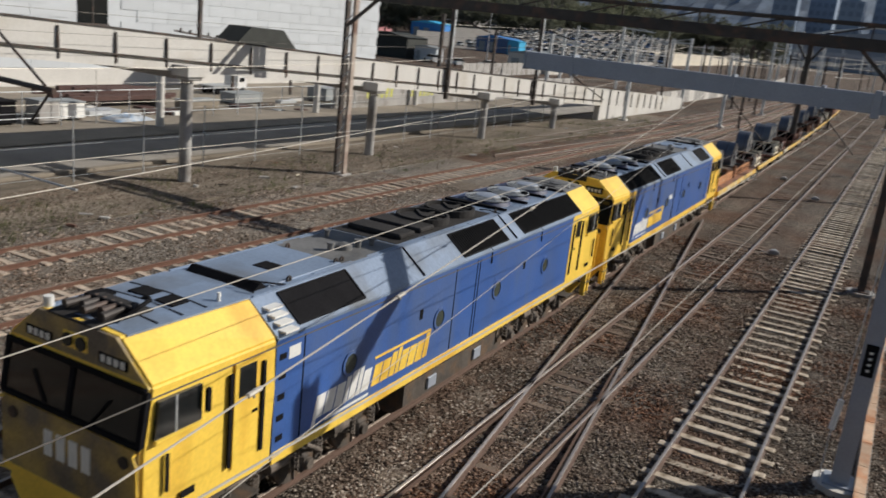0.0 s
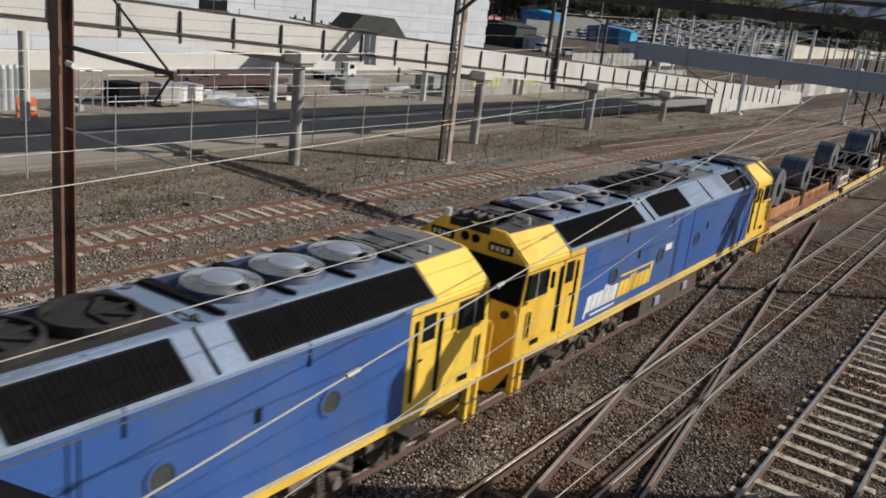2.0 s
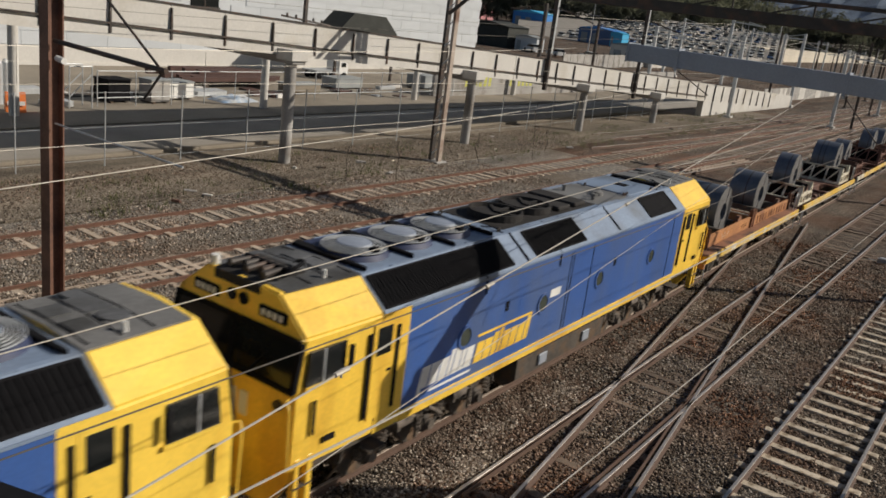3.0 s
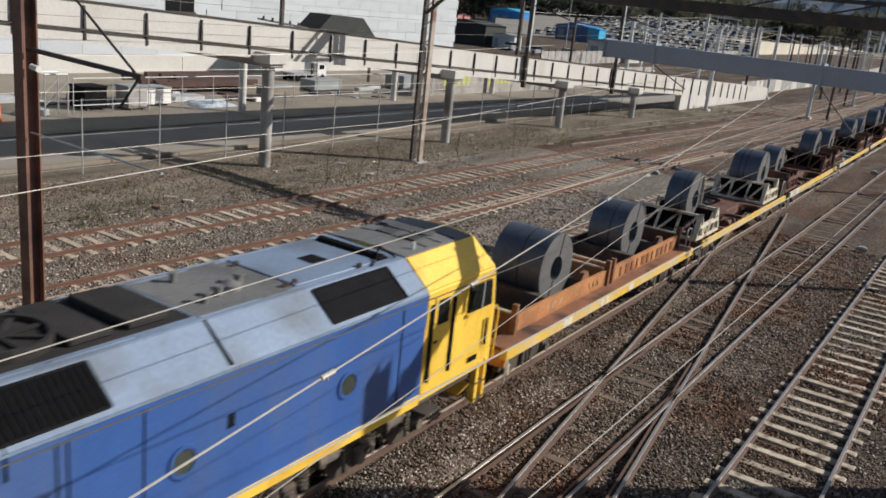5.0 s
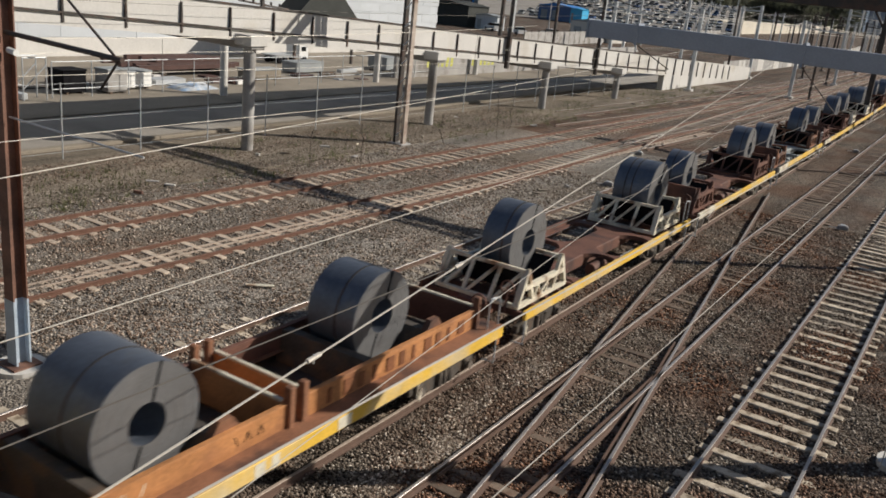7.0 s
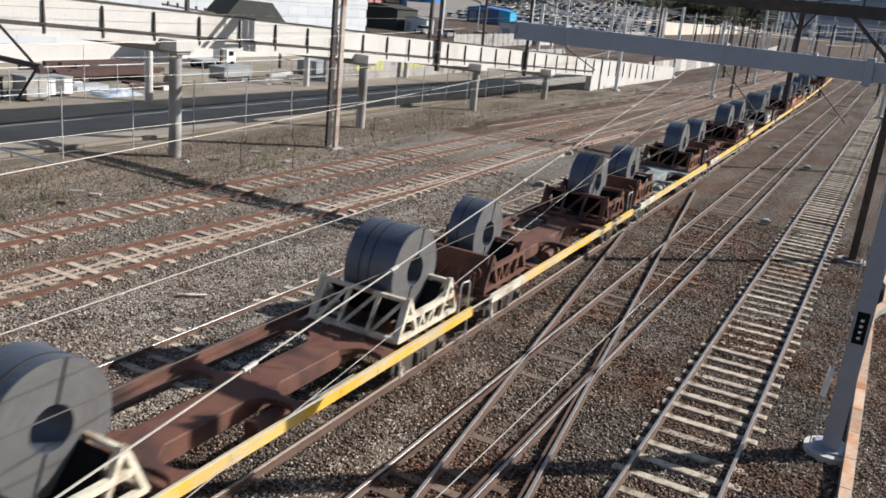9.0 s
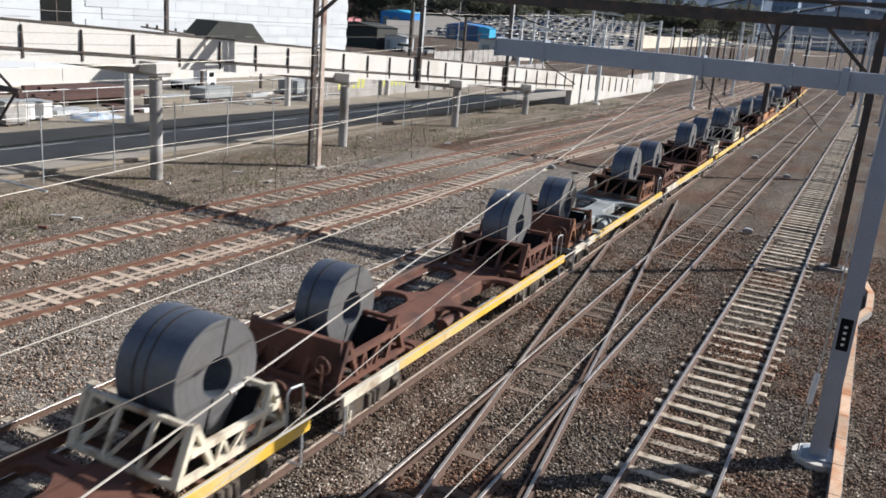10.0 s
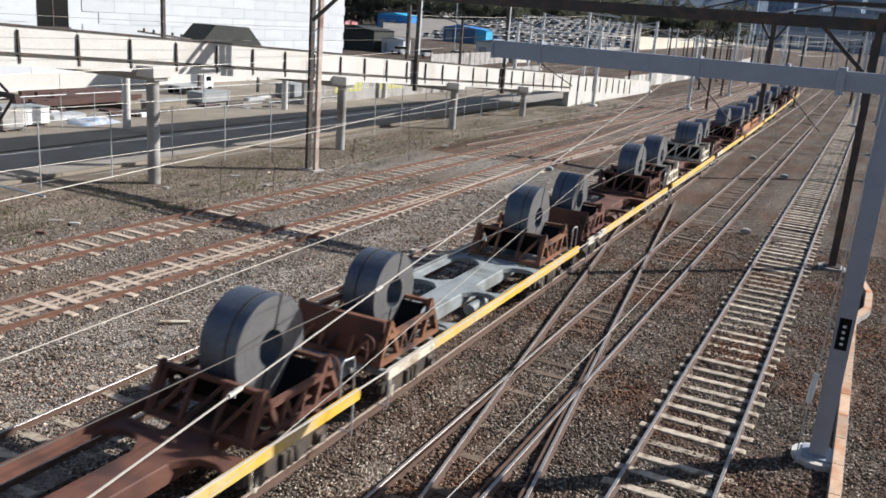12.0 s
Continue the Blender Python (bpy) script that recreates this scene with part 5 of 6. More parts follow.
def loco(flip, label):
    """flip: 1 with the short grille at the leading end, -1 with the radiator leading."""
    t = thing("locomotive", label, "locomotive", "locomotives")
    k = flip
    YEL = "yellow" if k > 0 else "yellow_warm"
    ya, yb = (-CAB_BACK + 0.002, RAD_BACK - 0.002) if k > 0 else (-RAD_BACK + 0.002, CAB_BACK - 0.002)
    body = Build()
    body.prism([(1.45, 1.14), (1.45, 3.2), (-1.45, 3.2), (-1.45, 1.14)], ya, yb)
    hull = part("body", body, "blue", t, "weathered blue painted body side")
    roof = Build().prism([(1.45, 3.202), (1.442, 3.225), (0.88, 3.68), (0.82, 3.695), (-0.82, 3.695), (-0.88, 3.68), (-1.442, 3.225), (-1.45, 3.202)], ya, yb)
    roof = part("roof", roof, "bluegrey", t, "dirty blue-grey sloped roof")
    for s in (-1, 1):
        part("sill_stripe", Build().box(s * 1.452, s * 1.47, -CAB_BACK, CAB_BACK, 1.1, 1.3, 0.004), YEL, t, "yellow sill stripe")
        part("gutter", Build().box(s * 1.45, s * 1.475, -CAB_BACK, CAB_BACK, 3.17, 3.205), "bluegrey", t)
        part("cab_side", Build().box(s * 1.451, s * 1.46, *sorted((k * CAB_BACK, k * (RAD_BACK + 0.02))), 1.12, 3.2), YEL, t, "yellow wall behind the cab")
    part("underframe", Build().box(-1.3, 1.3, -8.5, 8.5, 0.95, 1.14), "bogie", t)
    tank = part("fuel_tank", Build().prism([(-1.35, 0.95), (-1.35, 0.5), (-1.1, 0.28), (1.1, 0.28), (1.35, 0.5), (1.35, 0.95)], -2.1, 2.1), "bogie", t, "dark grey fuel tank")
    for y in (-1.2, 0.9):
        part("tank_fitting", Build().box(1.352, 1.40, y, y + 0.35, 0.6, 0.85, 0.01), "steel_grey", tank)
    for y in (-5.0, 5.0):
        bogie(t, y)
    # sloping grilles with ribs
    def slope(b, y0, y1, skew, u0=0.08, u1=0.92, lift=0.012):
        def at(u, y):
            return Vector((1.442 - 0.562 * u, y, 3.225 + 0.455 * u)) + Vector((0.63, 0, 0.777)) * lift
        p = [at(u0, y0), at(u0, y1), at(u1, y1 - skew), at(u1, y0 - skew)]
        return p
    for s in (-1, 1):
        for y0, y1, ribs in ((-5.7, -3.9, 0), (-0.15, 2.05, 24), (2.98, 6.88, 40)):
            ya, yb = (y0, y1) if k > 0 else (-y1, -y0)
            g = Build()
            q = slope(g, ya, yb, 0.0)
            low = [v - Vector((0.63, 0, 0.777)) * 0.03 for v in q]
            for i in range(4):
                g.face([q[i], q[(i + 1) % 4], low[(i + 1) % 4], low[i]])
            g.face(q)
            for v in g.bm.verts:
                v.co.x *= s
            gr = part("grille", g, "grille_back" if ribs else "black", t, "black louvred grille panel")
            for i in range(ribs if s > 0 else 0):
                f = (i + 0.5) / ribs
                a = q[0].lerp(q[1], f)
                c = q[3].lerp(q[2], f)
                rb = Build().beam((a.x * s, a.y, a.z), (c.x * s, c.y, c.z), 0.03, 0.05, (0.63 * s, 0, 0.777))
                part("grille_rib", rb, "rib", gr)
            fr = Build()
            for i in range(4):
                a, c = q[i], q[(i + 1) % 4]
                fr.beam((a.x * s, a.y, a.z), (c.x * s, c.y, c.z), 0.035, 0.03, (0.63 * s, 0, 0.777))
            part("grille_frame", fr, "rib", gr)
    # roof gear
    part("fan_deck", Build().box(-0.88, 0.42, *sorted((k * 2.95, k * 6.85)), 3.68, 3.7, 0.004), "fan_dark", t, "grimy dark fan deck")
    for y in (3.63, 4.89, 6.14):
        fan(t, k * y, 0.57, False)
    for y in (2.98, 4.26, 5.52, 6.76):
        part("fan_wedge", Build().prism([(-0.8, k * (y - 0.16)), (0.8, k * (y - 0.03)), (0.84, k * (y + 0.03)), (-0.8, k * (y + 0.05))], 3.7, 3.76, "z"), "black", t)
    for y in (1.6, 0.35):
        fan(t, k * y, 0.6, True)
    for y in (-1.55, -0.75):
        part("exhaust_housing", Build().box(-0.7, 0.6, min(k * y, k * (y + 0.6)), max(k * y, k * (y + 0.6)), 3.7, 3.81, 0.03), "soot", t, "sooty exhaust housing")
    part("roof_plate", Build().box(-0.86, 0.7, *sorted((k * -1.85, k * 2.4)), 3.68, 3.705, 0.004), "soot", t, "sooty black centre roof panel")
    hatch = part("roof_hatch", Build().box(-0.8, 0.74, *sorted((k * -5.7, k * -3.75)), 3.68, 3.72, 0.012), "bluegrey", t)
    part("hatch_opening", Build().box(-0.15, 0.2, *sorted((k * -5.05, k * -4.7)), 3.721, 3.735, 0.005), "black", hatch)
    part("roof_ridge", Build().prism([(k * -6.02, 3.69), (k * -5.72, 3.69), (k * -5.78, 3.77), (k * -5.88, 3.79)], -0.7, 0.72, "x"), "black", t, "black transverse louvre ridge")
    part("roof_panel", Build().box(-0.84, 0.8, *sorted((k * -3.72, k * -1.9)), 3.68, 3.7, 0.004), "roofgrey", t, "dirty grey roof panel")
    part("roof_dome", Build().rod((0.22, k * -2.94, 3.69), (0.22, k * -2.94, 3.78), 0.16, 20, 0.15).rod((0.22, k * -2.94, 3.78), (0.22, k * -2.94, 3.83), 0.15, 20, 0.06), "roofgrey", t, "round grey vent dome", True)
    for x, y, r in ((0.1, -3.2, 0.06), (0.32, -2.62, 0.06), (-0.5, -2.5, 0.05), (0.42, -2.3, 0.05)):
        part("roof_vent", Build().rod((x, k * y, 3.69), (x, k * y, 3.82), r, 14).rod((x, k * y, 3.82), (x, k * y, 3.85), r * 1.35, 14), "roofgrey", t, "", True)
    for x, y in ((0.66, -3.62), (0.66, -3.8), (-0.5, -3.7), (0.75, -5.2), (0.72, 2.6), (-0.72, 2.6)):
        part("lifting_eye", Build().ring((x, k * y, 3.73), 0.03, 0.06, -0.015, 0.015, 10, "x"), "steel_dark", t)
    part("roof_cable", Build().tube([(0.8, k * -6.1, 3.72), (0.3, k * -6.2, 3.8), (0.5, k * -6.0, 3.83), (0.75, k * -5.65, 3.76), (0.85, k * -5.4, 3.7)], 0.016), "black", t)
    part("roof_cable", Build().tube([(0.3, k * 2.6, 3.7), (0.55, k * 2.55, 3.74), (0.85, k * 2.62, 3.7)], 0.014), "black", t)
    for y in (-4.6, -3.0, -0.9, 0.4):
        for s in (-1, 1):
            part("rain_strip", Build().beam((s * 0.78, k * y, 3.7), (s * 0.78, k * (y + 1.1), 3.7), 0.03, 0.02), "bluegrey", t)
    # side doors, portholes, seams
    for s in (-1, 1):
        for y in (-4.27, -1.13, 1.6, 4.5):
            o = part("porthole", Build().ring((0, k * y, 2.17), 0.18, 0.235, s * 1.45, s * 1.475, 20, "x"), "blue", t, "round porthole window")
            part("pane", Build().rod((s * 1.44, k * y, 2.17), (s * 1.46, k * y, 2.17), 0.18, 20), "porthole", o)
        for y in (-5.6, -0.55, 0.42, 0.55):
            part("door_seam", Build().box(s * 1.449, s * 1.458, k * y - 0.012, k * y + 0.012, 1.32, 3.1), "black", t)
        for y in (-1.9, 3.1):
            part("vent_slot", Build().box(s * 1.449, s * 1.46, k * y - 0.06, k * y + 0.06, 2.35, 2.55), "black", t)
        part("stencil_panel", Build().box(s * 1.451, s * 1.454, *sorted((k * 2.0 - 0.6, k * 2.0)), 2.2, 2.5), "blue", t)
    for i in range(4 if k > 0 else 0):
        u = 0.12 + 0.2 * i
        p = Vector((1.45 - 0.56 * u, k * -6.02, 3.2 + 0.46 * u))
        part("louvre_fin", Build().box(p.x - 0.02, p.x + 0.14, p.y - 0.16, p.y + 0.16, p.z, p.z + 0.035), "white", t, "white louvre fin")
    part("builder_plate", Build().box(1.451, 1.456, *sorted((k * -5.98, k * -5.7)), 2.78, 2.98), "white", t, "small white plate") if k > 0 else None
    for z in (1.45, 1.8, 2.15, 2.5, 2.82) if k > 0 else ():
        part("step_hole", Build().box(1.449, 1.458, *sorted((k * -6.2, k * -6.04)), z, z + 0.1), "black", t)
    part("number_panel", Build().box(1.451, 1.455, *sorted((k * 0.85, k * 1.3)), 2.22, 2.4), "white", t, "small pale number panel") if k < 0 else None
    for y in (1.0, 3.9):
        part("roof_cable", Build().tube([(0.8, k * y, 3.7), (1.0, k * (y + 0.1), 3.62), (1.26, k * (y + 0.12), 3.41), (1.46, k * (y + 0.1), 3.2), (1.47, k * (y + 0.1), 2.9)], 0.014), "black", t)
    for s in (-1, 1):
        part("roof_seam", Build().beam((s * 1.445, k * 2.45, 3.25), (s * 0.88, k * 2.45, 3.69), 0.03, 0.03, (0.63 * s, 0, 0.777)), "black", t)
        part("roof_seam", Build().beam((s * 1.445, k * -1.9, 3.25), (s * 0.88, k * -1.9, 3.69), 0.025, 0.025, (0.63 * s, 0, 0.777)), "rib", t)
        part("roof_gutter_rail", Build().box(s * 0.87 - 0.015, s * 0.87 + 0.015, -6.2, 6.2, 3.68, 3.71), "bluegrey", t)
    # operator's lettering as plain slanted bars: near the leading end on this side
    base, low = (-5.27, 1.47) if k > 0 else (-5.84, 1.52)
    sl = 0.1
    y = base
    for i, w in enumerate((0.26, 0.26, 0.24, 0.12, 0.2, 0.12, 0.24, 0.26, 0.26, 0.18, 0.12, 0.26, 0.26, 0.26, 0.12)):
        tall = 0.5 if i in (3, 4, 5, 10, 14) else 0.46 if i == 9 else 0.4
        lean = sl * tall / 0.4
        ends = [(y, low), (y + w, low), (y + w + lean, low + tall), (y + lean, low + tall)]
        if i == 0:
            ends = [(y - 0.03, low - 0.13), (y + 0.07, low - 0.13), (y + 0.1, low)] + ends[1:]
        part("logo_bar", Build().prism(ends, 1.451, 1.455, "x"), "white" if i < 7 else YEL, t, "plain bar of the lettering")
        y += w + (0.1 if i == 6 else 0.032)
    part("logo_line", Build().box(1.451, 1.455, base + 0.35, base + 1.66, low - 0.13, low - 0.08), "white", t)
    part("logo_line", Build().box(1.451, 1.455, base + 1.8, base + 3.82, low + 0.52, low + 0.57), YEL, t)
    part("logo_line", Build().prism([(base + 3.7, low), (base + 3.74, low), (base + 3.85, low + 0.57), (base + 3.81, low + 0.57)], 1.451, 1.455, "x"), YEL, t)
    # cabs
    for e in (-1, 1):
        rad = (e == k)
        c = part("cab", cab_shell(e, RAD_BACK if rad else CAB_BACK), YEL, t, "yellow driver's cab with raked windscreen")
        yy = lambda a: e * a
        scr = Build()
        n = Vector((0, e * 0.986, 0.165))
        for x0, x1 in ((-1.3, -0.04), (0.04, 1.3)):
            q = [Vector((x0, e * 8.772, 2.42)), Vector((x1, e * 8.772, 2.42)), Vector((x1, e * 8.656, 3.12)), Vector((x0, e * 8.656, 3.12))]
            q = [v + n * 0.012 for v in q]
            scr.face(q)
            for i in range(4):
                scr.face([q[i], q[(i + 1) % 4], q[(i + 1) % 4] - n * 0.04, q[i] - n * 0.04])
        part("windscreen", scr, "glass", c, "dark raked windscreen")
        fr = Build()
        for a, d in (((-1.36, 8.775, 2.4), (1.36, 8.775, 2.4)), ((-1.36, 8.655, 3.13), (1.36, 8.655, 3.13)), ((-1.34, 8.775, 2.4), (-1.34, 8.655, 3.13)), ((1.34, 8.775, 2.4), (1.34, 8.655, 3.13)), ((0, 8.775, 2.4), (0, 8.655, 3.13))):
            fr.beam((a[0], e * a[1], a[2]), (d[0], e * d[1], d[2]), 0.09, 0.07)
        part("screen_frame", fr, "black", c)
        for x in (-0.72, 0.72):
            nb = part("number_box", Build().box(x - 0.3, x + 0.3, *sorted((e * 8.56, e * 8.66)), 3.26, 3.46, 0.03), "black", c, "black number box")
            for i in range(4):
                part("number_bar", Build().box(x - 0.22 + i * 0.12, x - 0.14 + i * 0.12, *sorted((e * 8.661, e * 8.668)), 3.31, 3.41), "white", nb)
        # thin panels put the shade of the leading face into their colour
        if k > 0 and e < 0:
            part("brow_panel", Build().prism([(-0.76, 3.7), (0.76, 3.7), (1.3, 3.22), (-1.3, 3.22)], -8.652, -8.6, "y"), "yellow_grime_shade", c, "grimy panel over the windscreen, darkened as if shaded")
            part("nose_panel", Build().prism([(-8.81, 1.3), (-8.804, 1.3), (-8.788, 2.33), (-8.795, 2.33)], -1.36, 1.36, "x"), "yellow_grime_shade", c, "grimy nose sheet, darkened as if shaded")
        for x in (-0.75, 0.75):
            part("wiper", Build().beam((x * 0.6, e * 8.8, 2.46), (x, e * 8.735, 2.85), 0.025, 0.02), "black", c)
        hl = part("headlight_pod", Build().box(-0.28, 0.28, *sorted((e * 8.4, e * 8.66)), 3.28, 3.6, 0.05), YEL, c, "central headlight pod")
        for x in (-0.13, 0.13):
            part("headlight", Build().rod((x, e * 8.65, 3.44), (x, e * 8.69, 3.44), 0.095, 16), "glass", hl)
        lead = (e < 0)
        if lead:
            # no cut in the roof: a proud black block paints the recess's shade
            hood = Build().prism([(e * 8.645, 3.58), (e * 7.75, 3.58), (e * 7.72, 3.77), (e * 7.95, 3.8), (e * 8.645, 3.73)], -0.56, 0.42, "x")
            part("horn_recess", hood, "soot", c, "raised black block standing for the shaded horn recess")
            for i in range(5):
                x = -0.45 + 0.2 * i
                part("horn", Build().rod((x * 0.8, e * 8.0, 3.84), (x * 0.9, e * (8.5 - 0.14 * (i % 2)), 3.82), 0.024, 10, 0.065), "steel_dark", c, "", True)
            part("horn_bracket", Build().box(-0.5, 0.45, *sorted((e * 8.05, e * 8.12)), 3.78, 3.87, 0.01), "black", c)
            part("air_hose", Build().tube([(0.5, e * 8.3, 3.8), (0.56, e * 8.1, 3.92), (0.5, e * 7.85, 3.95), (0.3, e * 7.7, 3.9), (0.1, e * 7.6, 3.82)], 0.03), "black", c)
        else:
            part("round_vent", Build().rod((0.25, e * 7.75, 3.72), (0.25, e * 7.75, 3.768), 0.2, 20), "roofdirt", c)
            part("roof_flap", Build().box(-0.5, 0.05, *sorted((e * 7.5, e * 7.9)), 3.7, 3.766, 0.004), "roofdirt", c)
        part("aerial", Build().rod((0.7, e * (7.6 if rad else 6.75), 3.68), (0.7, e * (7.6 if rad else 6.75), 3.85), 0.03, 12), "white", c, "white aerial pot")
        part("aerial", Build().rod((-0.72, e * 8.5, 3.66), (-0.72, e * 8.5, 3.86), 0.07, 14), "white", c, "white aerial pot") if lead else None
        yb = RAD_BACK + 0.005 if rad else CAB_BACK + 0.005
        cover = Build().prism([(-0.87, 3.62), (0.87, 3.62), (0.87, 3.708), (0.4, 3.738), (0, 3.752), (-0.4, 3.738), (-0.87, 3.708)], *sorted((e * yb, e * 8.5)))
        for v in cover.bm.verts:
            v.co.x *= 0.92 if abs(v.co.y) > 8.4 else 1.0
        part("cab_roof", cover, "bluegrey" if k > 0 and e < 0 else "roofdirt" if k < 0 and e < 0 else "roofgrey", c, "grey cab roof panel")
        for y in (7.05, 7.5, 7.95):
            part("roof_seam", Build().prism([(-0.77, 3.71), (0, 3.746), (0.77, 3.71), (0.77, 3.724), (0, 3.76), (-0.77, 3.724)], *sorted((e * y, e * (y + 0.03)))), "rib", c)
        for x, y, a, d in ((0.3, 7.1, 0.36, 0.34), (-0.25, 7.08, 0.36, 0.34), (-0.6, 7.6, 0.3, 0.3)):
            part("roof_flap", Build().box(x - a / 2, x + a / 2, *sorted((e * y, e * (y + d))), 3.7, 3.764, 0.004), "black" if k > 0 and e < 0 else "roofdirt", c)
        d0 = 0.13 if e < 0 else 0.0
        for s in (-1, 1):
            w = part("side_window", Build().prism([(e * (8.5 + d0), 2.48), (e * (7.68 + d0), 2.48), (e * (7.68 + d0), 3.0), (e * (8.44 + d0), 3.0)], s * 1.4, s * 1.462, "x"), "glass", c, "dark cab side window")
            part("mullion", Build().box(s * 1.45, s * 1.47, *sorted((e * (8.13 + d0), e * (8.16 + d0))), 2.48, 3.0), "galv", w)
            part("sill", Build().box(s * 1.44, s * 1.49, *sorted((e * (7.62 + d0), e * (8.5 + d0))), 2.43, 2.475), YEL, w)
            d = part("cab_door", Build().box(s * 1.452, s * 1.468, *sorted((e * (6.52 + d0), e * (7.05 + d0))), 1.42, 3.08, 0.004), YEL, c, "yellow cab door")
            part("door_window", Build().box(s * 1.46, s * 1.476, *sorted((e * (6.61 + d0), e * (6.96 + d0))), 2.53, 3.0), "glass", d)
            for yv in (6.44, 7.13):
                part("handrail", Build().box(s * 1.452, s * 1.49, *sorted((e * (yv + d0 - 0.03), e * (yv + d0 + 0.03))), 1.5, 2.95), "black", c, "recessed black handrail")
            part("mirror", Build().box(s * 1.5, s * 1.56, *sorted((e * (7.6 + d0), e * (7.68 + d0))), 2.6, 2.95, 0.01), "black", c)
            part("door_latch", Build().box(s * 1.462, s * 1.485, *sorted((e * (6.56 + d0), e * (6.66 + d0))), 2.2, 2.24), "black", d)
            part("step", Build().box(s * 1.1, s * 1.46, *sorted((e * 6.55, e * 7.0)), 0.75, 0.8), "bogie", c)
            part("handrail", Build().box(s * 1.44, s * 1.47, *sorted((e * 8.38, e * 8.43)), 1.65, 2.2), "black", c)
            part("corner_rail", Build().tube([(s * 1.3, e * 8.8, 2.3), (s * 1.36, e * 8.9, 2.32), (s * 1.42, e * 8.9, 2.22), (s * 1.42, e * 8.88, 1.7), (s * 1.42, e * 8.86, 1.2), (s * 1.34, e * 8.78, 1.16)], 0.02), "yellow", c, "bent corner grab rail")
            part("step_pocket", Build().box(s * 1.44, s * 1.462, *sorted((e * 7.9, e * 8.15)), 1.42, 1.52), "black", c)
        pil = part("pilot", Build().prism([(-1.35, 1.13), (1.35, 1.13), (1.35, 0.95), (0.9, 0.3), (-0.9, 0.3), (-1.35, 0.95)], *sorted((e * 8.52, e * 8.7))), YEL, t, "yellow pilot and headstock")
        part("coupler", Build().box(-0.15, 0.15, *sorted((e * 8.7, e * 9.3)), 0.75, 1.05, 0.05), "bogie", pil)
        part("step_bracket", Build().box(1.28, 1.42, *sorted((e * 8.3, e * 8.42)), 0.4, 1.3, 0.01), YEL, pil)
        part("step_bracket", Build().box(1.3, 1.42, *sorted((e * 8.58, e * 8.68)), 0.4, 1.3, 0.01), YEL, pil)
        for zz in (0.45, 0.8):
            part("step_tread", Build().box(1.15, 1.43, *sorted((e * 8.3, e * 8.68)), zz, zz + 0.03), "bogie", pil)
        for x in (-1.1, 1.1):
            part("marker_light", Build().rod((x, e * 8.77, 2.12), (x, e * 8.83, 2.12), 0.085, 14), "steel_dark", c)
        for i in range(4):
            part("road_number_bar", Build().box(-0.45 + i * 0.25, -0.28 + i * 0.25, *sorted((e * 8.79, e * 8.816)), 1.7, 2.08), "white", c, "plain white number bar")
    return t


# ---- wagons ----
WL = 6.05


def wagon_bogies(t):
    for y in (-4.4, 4.4):
        side = [(y - 1.2, 0.42), (y - 1.15, 0.58), (y - 0.5, 0.74), (y + 0.5, 0.74), (y + 1.15, 0.58), (y + 1.2, 0.42), (y + 0.75, 0.4), (y + 0.35, 0.26), (y - 0.35, 0.26), (y - 0.75, 0.4)]
        g = part("bogie", Build().prism(side, -1.05, -0.93, "x").prism(side, 0.93, 1.05, "x").box(-1.05, 1.05, y - 0.2, y + 0.2, 0.45, 0.85, 0.03), "bogie", t, "dark two-axle freight bogie")
        for dy in (-0.88, 0.88):
            for s in (-1, 1):
                part("axle_box", Build().box(s * 1.02 - 0.1, s * 1.02 + 0.1, y + dy - 0.14, y + dy + 0.14, 0.32, 0.6, 0.04), "bogie", g)
            part("bearing_cap", Build().rod((1.1, y + dy, 0.45), (1.18, y + dy, 0.45), 0.09, 12), "bogie_dust_lit", g, "", True)
        for i in range(3):
            part("spring", Build().rod((1.08, y - 0.18 + 0.18 * i, 0.32), (1.08, y - 0.18 + 0.18 * i, 0.62), 0.07, 8), "bogie_dust_lit", g)
        part("brake_hose", Build().tube([(1.3, y - 1.3, 0.95), (1.34, y - 1.35, 0.6), (1.3, y - 1.2, 0.45), (1.2, y - 1.0, 0.6)], 0.025), "cream", g, "pale dusty brake hose")
    for e in (-1, 1):
        part("coupler", Build().box(-0.13, 0.13, *sorted((e * WL, e * (WL + 0.5))), 0.75, 1.0, 0.04), "bogie", t)
        part("handbrake", Build().ring((0.85, e * (WL - 0.12), 1.6), 0.15, 0.185, -0.015, 0.015, 18, "y").rod((0.85, e * (WL - 0.12), 1.0), (0.85, e * (WL - 0.12), 1.62), 0.03), "brown", t, "brake wheel on a post")
        if e > 0:
            part("end_hoop", Build().tube([(1.32, WL - 0.05, 0.6), (1.32, WL - 0.05, 1.75), (1.32, WL - 0.1, 1.84), (1.32, WL - 0.42, 1.88), (1.32, WL - 0.5, 1.8), (1.32, WL - 0.5, 1.13)], 0.022), "galv", t, "bent tube grab rail")
        part("corner_step", Build().rod((1.38, e * (WL - 0.15), 0.35), (1.38, e * (WL - 0.15), 0.95), 0.02).rod((1.1, e * (WL - 0.15), 0.36), (1.38, e * (WL - 0.15), 0.36), 0.02), "galv", t)


